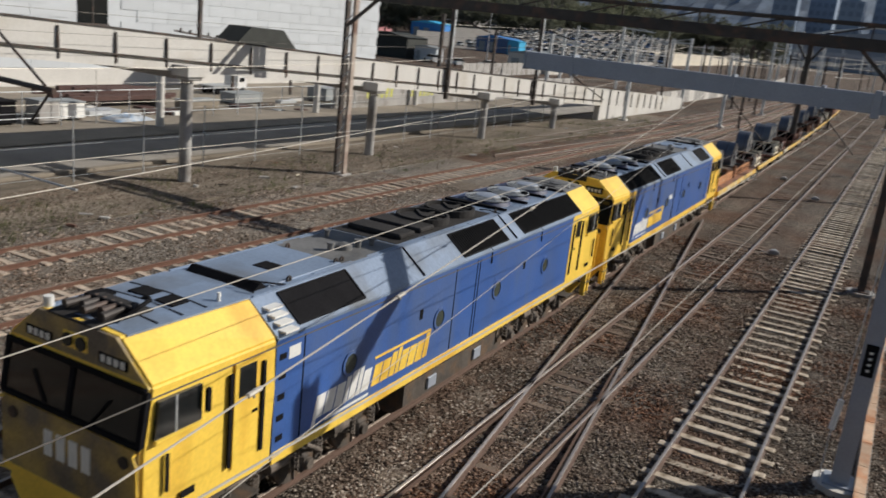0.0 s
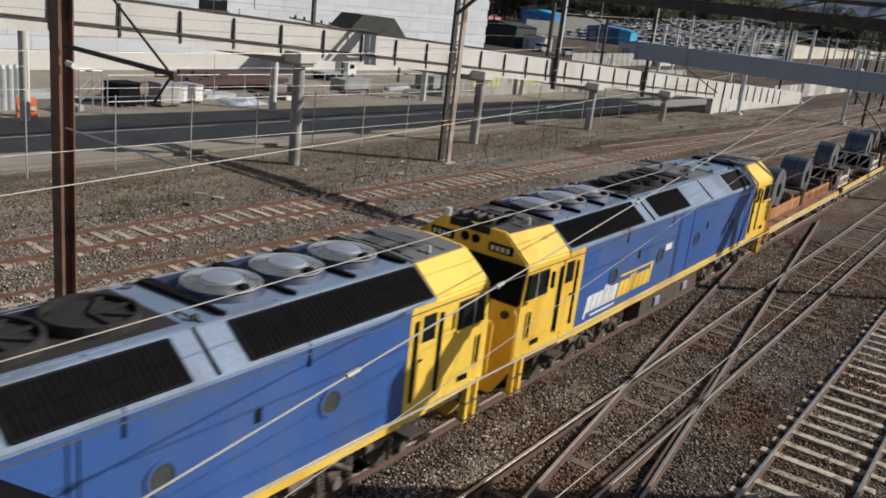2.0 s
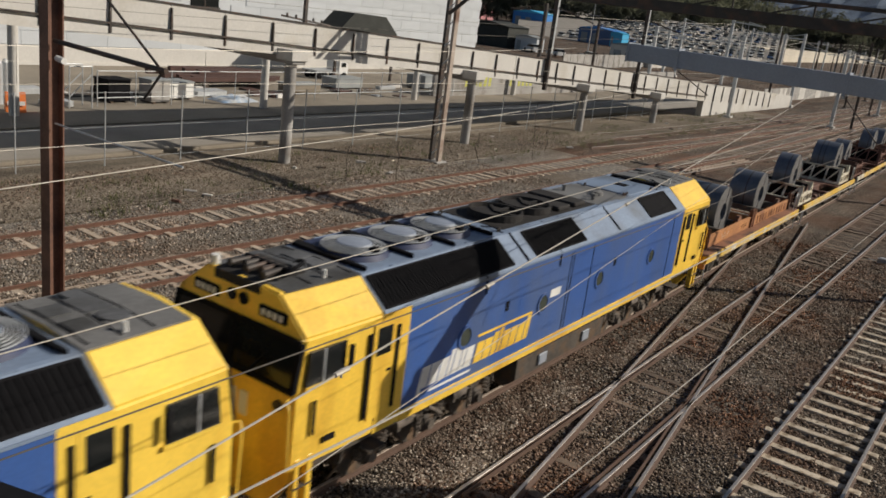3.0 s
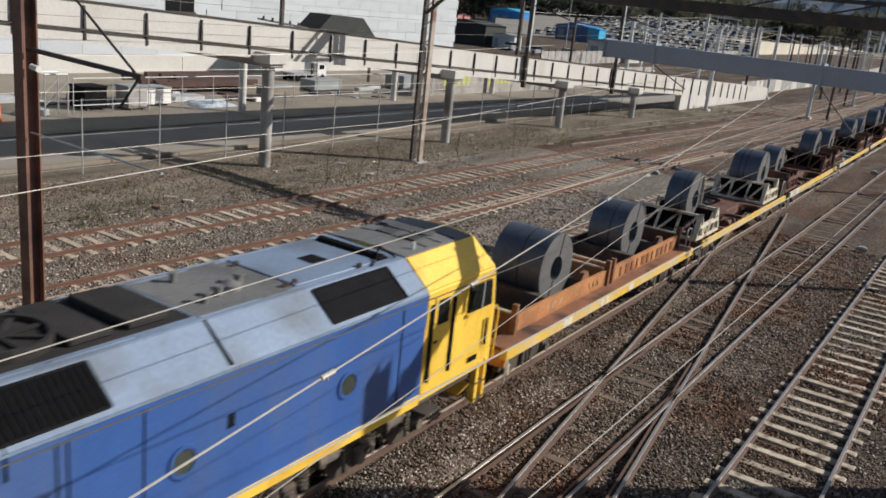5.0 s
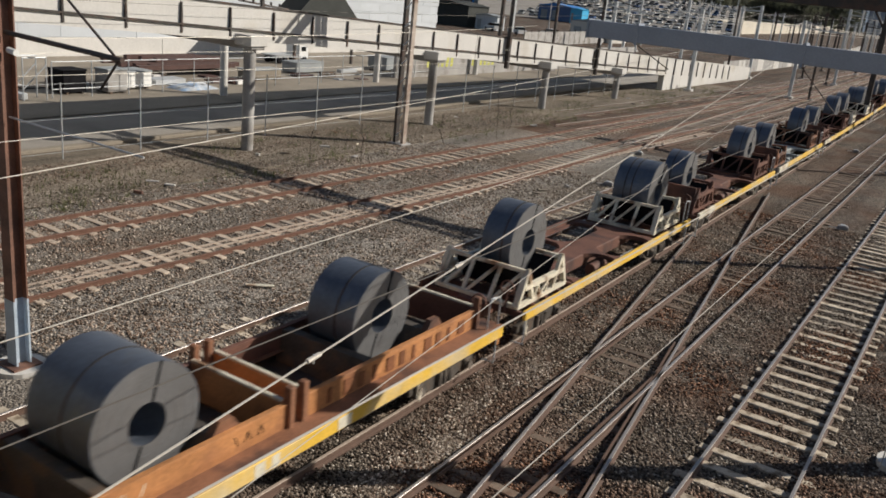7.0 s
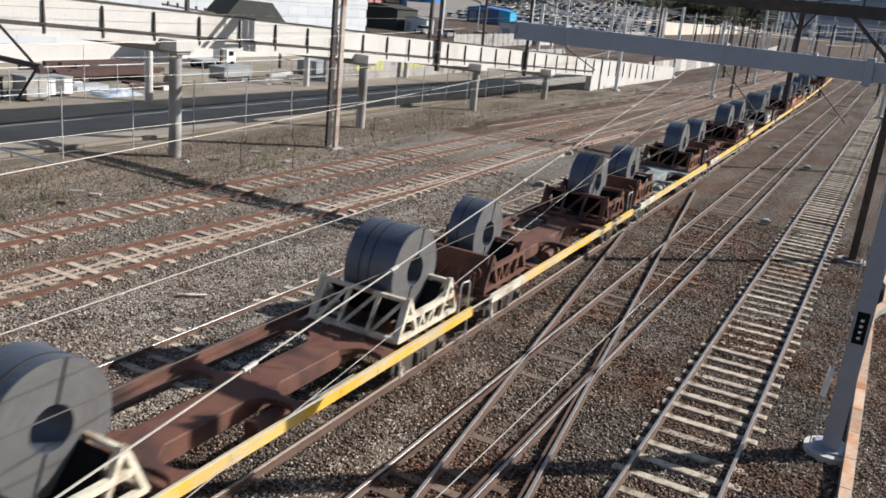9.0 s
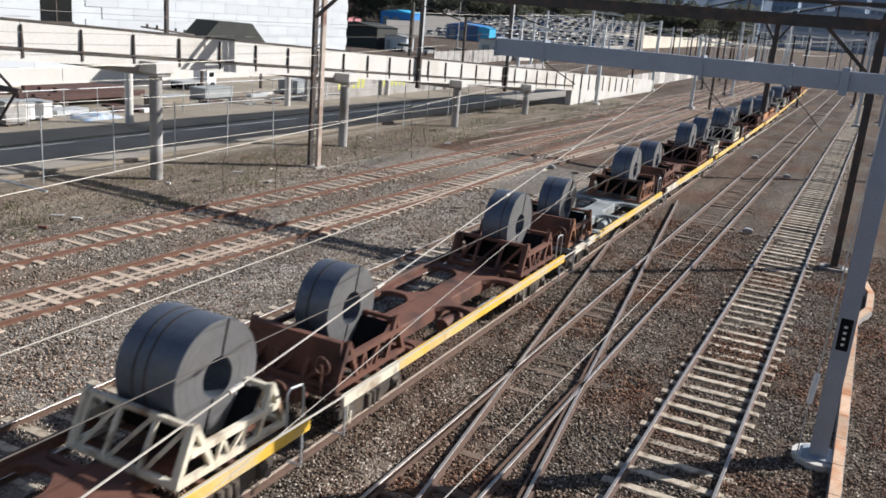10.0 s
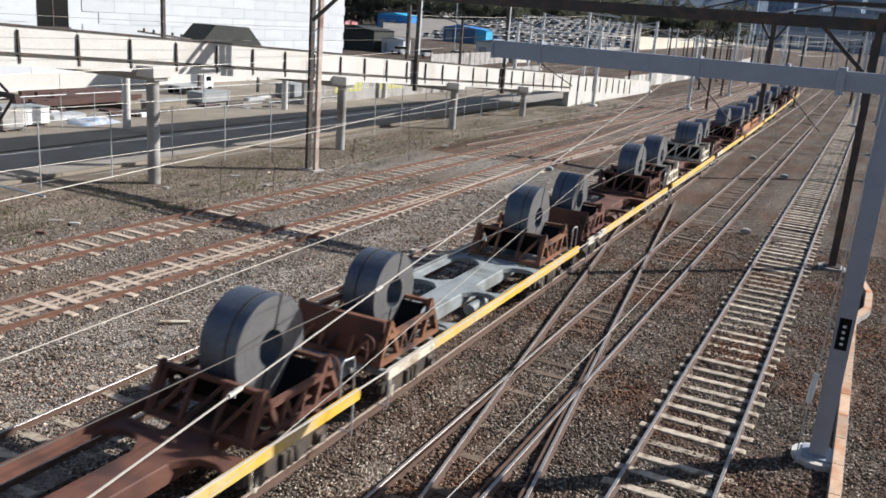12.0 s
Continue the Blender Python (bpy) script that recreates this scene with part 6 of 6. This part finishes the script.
def skeleton_wagon(frame_mat, cradle_mat, sill_mat, label):
    """A low spine wagon with holed deck, yellow side sills and a coil cradle over each bogie."""
    t = thing("coil_wagon", label, "freight wagon", "coil wagons")
    # deck plate cut by large rounded openings: spine, cross arms and webs
    sp = Build().box(-0.38, 0.38, -WL, WL, 0.74, 1.1, 0.02)
    part("spine", sp, frame_mat, t, "rust-brown centre spine")
    for y in (-5.8, -5.1, -4.4, -3.7, -3.0, 3.0, 3.7, 4.4, 5.1, 5.8):
        part("crossmember", Build().box(-1.36, 1.36, y - 0.07, y + 0.07, 0.95, 1.08, 0.01), frame_mat, t)
    for s in (-1, 1):
        for y in (-2.75, 0.0, 2.75):
            prof = [(0.36 + 1.01 * i / 10, 0.09 + 0.4 * (1 - i / 4) ** 2 if i < 4 else 0.09 + 0.34 * ((i - 6) / 4) ** 2 if i > 6 else 0.09) for i in range(11)]
            pts = [(s * u, y - w) for u, w in prof] + [(s * u, y + w) for u, w in prof[::-1]]
            part("deck_arm", Build().prism(pts, 0.99, 1.108, "z"), frame_mat, t)
        for y0, y1 in ((-2.75, -0.05), (0.05, 2.75)):
            part("inner_flange", Build().box(s * 1.26, s * 1.366, y0, y1, 1.01, 1.1), frame_mat, t)
        seg = 6
        for i in range(seg):
            y0 = -WL + i * 2 * WL / seg
            part("side_sill", Build().box(s * 1.37, s * 1.45, y0, y0 + 2 * WL / seg - 0.004, 1.0, 1.22, 0.006), (sill_mat if i > 0 or cradle_mat == "cream" else "cream") if s > 0 else frame_mat, t, "painted side sill")
    part("air_cylinder", Build().rod((0.75, -0.75, 0.8), (0.75, 0.1, 0.8), 0.16, 14), frame_mat, t, "", True)
    part("brake_rod", Build().rod((0.95, 0.4, 0.85), (0.95, 2.0, 0.85), 0.03), "galv", t)
    tall = 1.97
    chord = 1.55 if cradle_mat == "cream" else 1.66
    for e in (-1, 1):
        y0 = e * 4.55
        c = part("cradle", Build().box(-1.05, 1.05, y0 - 1.3, y0 - 1.18, 1.1, 1.2, 0.01), cradle_mat, t, "welded coil cradle")
        part("base_bar", Build().box(-1.05, 1.05, y0 + 1.18, y0 + 1.3, 1.1, 1.2, 0.01), cradle_mat, c)
        for d in (-1, 1):
            foot, head = y0 + d * 1.24, y0 + d * 0.88
            part("top_rail", Build().beam((-1.08, head, tall - 0.06), (1.08, head, tall - 0.06), 0.085), cradle_mat, c)
            for p, q in ((-1.02, -0.98), (-0.9, -0.42), (-0.38, -0.36), (-0.3, 0.28), (0.34, 0.36), (0.42, 0.94), (1.02, 0.98)):
                part("lattice_bar", Build().beam((p, foot, 1.18), (q, head, tall - 0.1), 0.085, 0.06), cradle_mat, c)
            part("chock_plate", Build().prism([(head - d * 0.06, tall - 0.12), (head - d * 0.12, tall - 0.12), (y0 + d * 0.22, 1.16), (y0 + d * 0.3, 1.16)], -0.95, 0.95, "x"), "black", c)
        for s in (-1, 1):
            x = s * 1.08
            bars = []
            for d in (-1, 1):
                bars.append(((x, y0 + d * 1.26, 1.12), (x, y0 + d * 0.88, tall), 0.09, 0.1))
                bars.append(((x, y0 + d * 0.5, 1.12), (x, y0 + d * 0.88, tall), 0.09, 0.1))
            bars.append(((x, y0 - 1.0, chord), (x, y0 + 1.0, chord), 0.11, 0.11))
            bars.append(((x, y0 - 1.28, 1.15), (x, y0 + 1.28, 1.15), 0.1, 0.1))
            for i in range(4 if s > 0 else 0):
                a = y0 - 0.42 + 0.28 * (i // 2 + i % 2)
                bars.append(((x, a, 1.18), (x, y0 - 0.28 + 0.56 * (i // 2), chord - 0.03), 0.055, 0.055))
            for p, q, w, h in bars:
                part("truss_bar", Build().beam(p, q, w, h), cradle_mat, c)
    part("end_board", Build().box(-1.05, 1.05, -WL + 0.42, -WL + 0.5, 1.1, 2.0), "brown", t) if cradle_mat != "cream" else None
    wagon_bogies(t)
    return t


def gondola_wagon(label):
    """An orange low-sided wagon with a deep well, end boards, centre posts and two transverse cradles."""
    t = thing("gondola_wagon", label, "freight wagon", "coil wagons")
    part("floor", Build().box(-1.3, 1.3, -WL + 0.1, WL - 0.1, 0.8, 0.96), "bogie", t)
    for s in (-1, 1):
        part("side_sill", Build().box(s * 1.3, s * 1.45, -WL, WL, 0.95, 1.2, 0.008), "wagon_yellow", t, "faded yellow side sill")
        part("ledge", Build().box(s * 0.9, s * 1.42, -WL, WL, 1.19, 1.212, 0.004), "orange_rust", t)
        for y0, y1 in ((-WL + 0.85, -0.2), (0.2, WL - 0.55)):
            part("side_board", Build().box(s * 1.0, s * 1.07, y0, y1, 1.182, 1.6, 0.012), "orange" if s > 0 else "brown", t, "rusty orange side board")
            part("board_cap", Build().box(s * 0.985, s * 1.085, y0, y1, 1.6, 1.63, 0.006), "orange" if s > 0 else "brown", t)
            for i in range(11 if y0 > 0 else 0):
                y = y0 + 0.55 + i * 0.4
                part("board_mark", Build().box(s * 1.071, s * 1.09, y, y + (0.09, 0.24, 0.16)[i % 3], 1.26, 1.54, 0.004), "orange_dark", t, "dark raised mark on the board")
            for i in range(9 if y0 < 0 else 0):
                y = y1 - 0.5 - i * (0.13 if i < 5 else 0.2) - (1.2 if i > 4 else 0)
                part("scrawl", Build().beam((s * 1.073, y, 1.34), (s * 1.073, y + 0.07 * (1 if i % 2 else -1), 1.5), 0.004, 0.02, (0, 1, 0)), "black" if i < 5 else "cream", t, "plain scrawled stroke")
        for y, w in ((-1.25, 0.22), (-0.9, 0.16), (-3.4, 0.5), (0.6, 0.35)):
            part("sill_patch", Build().box(s * 1.451, s * 1.455, y, y + w, 0.97, 1.18), "cream", t, "pale patch of worn paint")
        for y in (-0.15, 0.15, -WL + 0.88, WL - 0.6):
            part("stake_post", Build().box(s * 1.0, s * 1.14, y - 0.06, y + 0.06, 1.0, 1.9, 0.01), "orange_rust", t, "upright steel stake")
        for y in (-2.45, 2.92):
            part("chock_stop", Build().prism([(y + 0.8, 1.6), (y + 1.35, 1.6), (y + 1.2, 1.8), (y + 0.95, 1.8)], s * 0.86, s * 0.99, "x"), "orange_rust", t)
    for y in (-WL + 0.88, -0.25, 0.25, WL - 0.6):
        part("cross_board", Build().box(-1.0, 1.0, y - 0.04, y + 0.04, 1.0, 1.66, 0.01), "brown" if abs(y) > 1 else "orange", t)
        part("rail_bar", Build().box(-1.0, 1.0, y - 0.03, y + 0.03, 1.66, 1.70), "cream", t)
    for y in (-2.45, 2.92):
        for d in (-1, 1):
            part("cradle_block", Build().prism([(y + d * 0.35, 0.97), (y + d * 1.15, 0.97), (y + d * 1.05, 1.6), (y + d * 0.85, 1.6)], -1.05, 1.05, "x"), "bogie", t)
    for e in (-1, 1):
        part("headstock", Build().box(-1.4, 1.4, *sorted((e * (WL - 0.02), e * (WL - 0.14))), 0.75, 1.12, 0.02), "orange", t)
    wagon_bogies(t)
    return t


def coil(r, hole, w, label, groove):
    t = thing("steel_coil", label, "steel coil", "steel coils")
    part("wrap", Build().ring((0, 0, 0), hole, r, -w / 2, w / 2, 44, "x"), "coil", t, "", True)
    for s in (-1, 1):
        part("end_face", Build().ring((0, 0, 0), hole - 0.002, r - 0.012, s * (w / 2 - 0.01), s * (w / 2 + 0.004), 44, "x"), "coil_face", t, "dull coiled edge")
        for i in range(3):
            rr = hole + (r - hole) * (0.28, 0.57, 0.82)[i]
            part("lap_edge", Build().ring((0, 0, 0), rr, rr + 0.006, s * (w / 2), s * (w / 2 + 0.007), 44, "x"), "coil_face", t)
    for x in groove:
        part("strap", Build().ring((0, 0, 0), r - 0.01, r + 0.006, x * w - 0.018, x * w + 0.018, 44, "x"), "steel_dark", t, "steel band")
    for a in (75, 250):
        u, v = math.cos(radians(a)), math.sin(radians(a))
        part("eye_strap", Build().beam((w / 2 + 0.008, hole * u, hole * v), (w / 2 + 0.008, r * u, r * v), 0.032, 0.014, (1, 0, 0)), "black", t)
    return t


def travel(t):
    return 5.85 * t - 0.004 * t * t


def rest(off_x, off_y, z, y0, t):
    """Pose on the train's line of a thing whose centre was at y0 at the start."""
    y = y0 - travel(t)
    a = heading(line_train, y)
    return pose(line_train(y), y, 0, 0, 0, a) @ pose(off_x, off_y, z)


MOVERS = []
LEAD = 15.62
l1 = loco(1, "weathered blue and yellow diesel locomotive leading the train")
l2 = loco(-1, "weathered blue and yellow diesel locomotive coupled second, grimier roof")
MOVERS += [(l1, 0, 0, 0, LEAD), (l2, 0, 0, 0, LEAD + 18.64)]
SPIN = []
for lo in (l1, l2):
    for y in (-6.65, -5.0, -3.35, 3.35, 5.0, 6.65):
        SPIN.append((wheelset(lo, y), 0.5))
A0 = 49.75
g = gondola_wagon("rusty orange low-sided wagon with yellow sill carrying two steel coils")
kinds = {
    "g": g,
    "w": skeleton_wagon("brown", "cream", "wagon_yellow", "rust-brown spine wagon with white welded coil cradles"),
    "b": skeleton_wagon("brown", "brown", "wagon_yellow", "rust-brown spine wagon with brown cradles and yellow sill"),
    "l": skeleton_wagon("frame_grey", "orange_rust", "wagon_yellow", "pale grey spine wagon with rusty cradles and yellow sill"),
}
ORDER = "gwblbwbgwbbg"
COILS = {
    "well": coil(0.88, 0.31, 1.34, "large dark grey hot-rolled steel coil with bands", (0.05,)),
    "large": coil(0.95, 0.34, 1.2, "very large dark blue-grey steel coil in a white cradle", (0.0, -0.2)),
    "tall": coil(0.95, 0.33, 0.78, "tall narrow blue-grey steel coil banded round", (0.2,)),
    "middle": coil(0.86, 0.33, 1.06, "dark grey steel coil lying in a wagon well", (0.1,)),
    "small": coil(0.87, 0.34, 0.76, "dark blue-grey rolled steel coil strapped on its wagon", (-0.12,)),
}
used, laid = set(), set()
rng = random.Random(4)
for i, kd in enumerate(ORDER):
    yc = A0 + i * 13.12
    src = kinds[kd]
    w = src if kd not in used else copy_thing(src, src.matrix_basis)
    used.add(kd)
    MOVERS.append((w, 0, 0, 0, yc))
    for j, e in enumerate((-1, 1)):
        size = ("well" if e < 0 else "middle") if kd == "g" else ("tall" if kd == "w" else "small") if e < 0 else "large" if kd == "w" else "tall"
        c = copy_thing(COILS[size], COILS[size].matrix_basis) if size in laid else COILS[size]
        laid.add(size)
        r = {"well": 0.88, "large": 0.95, "tall": 0.95, "middle": 0.86, "small": 0.87}[size]
        along = (-2.45 if e < 0 else 2.92) if kd == "g" else 4.74 if e > 0 else -4.17
        MOVERS.append((c, rng.uniform(-0.06, 0.06), along, r + (1.16 if kd == "g" else 1.25), yc))


# ---- loose ballast stones near the bridge ----
def stones(count, x0, x1, seed, gain, label, flat=None, red=0.8):
    """Low eight-sided stones strewn over the nearest ballast, each its own shape and tone."""
    r = np.random.RandomState(seed)
    y = 9 + (29 if flat is None else 45) * r.rand(count) ** 1.3
    x = x0 + r.rand(count) * (x1 - x0)
    keep = ~((x < -7.6 + 0.0) & (x > -10.3) & (r.rand(count) < 0.5)) & (x < 3 - 0 * y)
    x, y = x[keep], y[keep]
    n = len(x)
    s = 0.015 + 0.026 * r.rand(n)
    base = np.array([(1, 0, 0), (-1, 0, 0), (0, 1, 0), (0, -1, 0), (0, 0, 1), (0, 0, -1)], float)
    tri = np.array([(0, 2, 4), (2, 1, 4), (1, 3, 4), (3, 0, 4), (2, 0, 5), (1, 2, 5), (3, 1, 5), (0, 3, 5)])
    v = base[None] * (0.7 + 0.6 * r.rand(n, 6, 1)) * s[:, None, None]
    v += r.randn(n, 6, 3) * 0.25 * s[:, None, None]
    a = r.rand(n) * 6.283
    c, q = np.cos(a)[:, None], np.sin(a)[:, None]
    vx, vy = v[..., 0] * c - v[..., 1] * q, v[..., 0] * q + v[..., 1] * c
    z = np.array([lumps(float(p), float(k)) if flat is None else flat - 0.04 for p, k in zip(x, y)])
    pts = np.stack([vx + x[:, None], vy + y[:, None], v[..., 2] * 0.8 + z[:, None] + (0.04 if x1 < -10 else 0.012)], -1).reshape(-1, 3)
    faces = (tri[None] + 6 * np.arange(n)[:, None, None]).reshape(-1, 3)
    me = bpy.data.meshes.new("ballast_stones")
    me.vertices.add(len(pts))
    me.vertices.foreach_set("co", pts.ravel())
    me.loops.add(faces.size)
    me.loops.foreach_set("vertex_index", faces.ravel().astype(np.int32))
    me.polygons.add(len(faces))
    me.polygons.foreach_set("loop_start", np.arange(0, faces.size, 3, dtype=np.int32))
    me.update()
    me.materials.append(stone_mat(gain, red))
    return tagged(new("ballast_stones", me), label, "ballast", kind="stuff")


def stone_mat(gain, red):
    m = bpy.data.materials.new("stone")
    m.use_nodes = True
    n, l = m.node_tree.nodes, m.node_tree.links
    b = n["Principled BSDF"]
    b.inputs["Roughness"].default_value, b.inputs["Specular IOR Level"].default_value = 0.9, 0.2
    g = n.new("ShaderNodeNewGeometry")
    ramp = n.new("ShaderNodeValToRGB")
    e = ramp.color_ramp.elements
    e[0].color, e[1].color = [(c * gain, d * gain, f * gain, 1) for c, d, f in ((0.045, 0.037, 0.03), (0.56, 0.5, 0.43))]
    k = e.new(0.45)
    k.color = (0.16 * gain, 0.125 * gain, 0.098 * gain, 1)
    k = e.new(0.8)
    k.color = (0.26 * gain, 0.225 * gain, 0.185 * gain, 1)
    l.new(g.outputs["Random Per Island"], ramp.inputs[0])
    no = n.new("ShaderNodeTexNoise")
    no.inputs["Scale"].default_value, no.inputs["Detail"].default_value = 0.3, 7
    co = n.new("ShaderNodeTexCoord")
    l.new(co.outputs["Object"], no.inputs["Vector"])
    mr = n.new("ShaderNodeMapRange")
    mr.inputs[1].default_value, mr.inputs[2].default_value, mr.inputs[4].default_value = 0.43, 0.62, red
    l.new(no.outputs[0], mr.inputs[0])
    mx = n.new("ShaderNodeMix")
    mx.data_type, mx.blend_type = "RGBA", "MULTIPLY"
    mx.inputs["B"].default_value = (0.95, 0.5, 0.32, 1)
    l.new(ramp.outputs[0], mx.inputs["A"])
    l.new(mr.outputs[0], mx.inputs["Factor"])
    l.new(mx.outputs["Result"], b.inputs["Base Color"])
    return m


stones(110000, -10.6, 2.5, 3, 0.92, "loose brown and grey crushed ballast stones")
stones(60000, -24.5, -10.6, 4, 1.3, "loose pale grey crushed ballast stones", red=0.3)
stones(26000, -29.4, -24.5, 6, 0.9, "scattered brown grit and stones on the verge", -0.068, 0.3)


def dust(seed):
    """Pale fouled stones in drifts along the train's near rail."""
    r = random.Random(seed)
    vs, fs = [], []
    for px, py, w, h in ((-7.15, 10.5, 0.45, 1.1), (-7.3, 13.4, 0.3, 1.4), (-7.2, 16.2, 0.4, 0.9), (-7.3, 20.5, 0.3, 1.2), (-7.2, 24.5, 0.35, 1.8), (-6.9, 12.0, 0.35, 0.7), (0.9, 15.0, 0.4, 1.5), (-7.3, 29.0, 0.3, 2.0)):
        for i in range(900):
            x, y = px + r.gauss(0, w * 0.6), py + r.gauss(0, h * 0.6)
            k = r.uniform(0.012, 0.034)
            z = lumps(x, y) + 0.024
            n = len(vs)
            vs += [(x + k * r.uniform(0.6, 1.3), y, z), (x, y + k * r.uniform(0.6, 1.3), z), (x - k * r.uniform(0.6, 1.3), y, z), (x, y - k * r.uniform(0.6, 1.3), z), (x + r.gauss(0, 0.004), y + r.gauss(0, 0.004), z + k * r.uniform(0.5, 1.0)), (x, y, z - k)]
            fs += [(n + a, n + (a + 1) % 4, n + 4) for a in range(4)] + [(n + (a + 1) % 4, n + a, n + 5) for a in range(4)]
    me = bpy.data.meshes.new("dusty_stones")
    me.from_pydata(vs, [], fs)
    me.materials.append(stone_mat(1.75, 0.0))
    tagged(new("dusty_stones", me), "pale dust-fouled ballast stones in drifts", "ballast", kind="stuff")


dust(12)


def motions():
    times = [i * 0.5 for i in range(25)]
    for ob, ox, oy, oz, y0 in MOVERS:
        walk(ob, [(t, rest(ox, oy, oz, y0, t)) for t in times])
    fine = [i * 0.1 for i in range(121)]
    for ob, r in SPIN:
        walk(ob, [(t, Matrix.Translation((0, ob.location.y, r)) @ pose(0, 0, 0, math.degrees(travel(t) / r), 0, 0)) for t in fine])


motions()
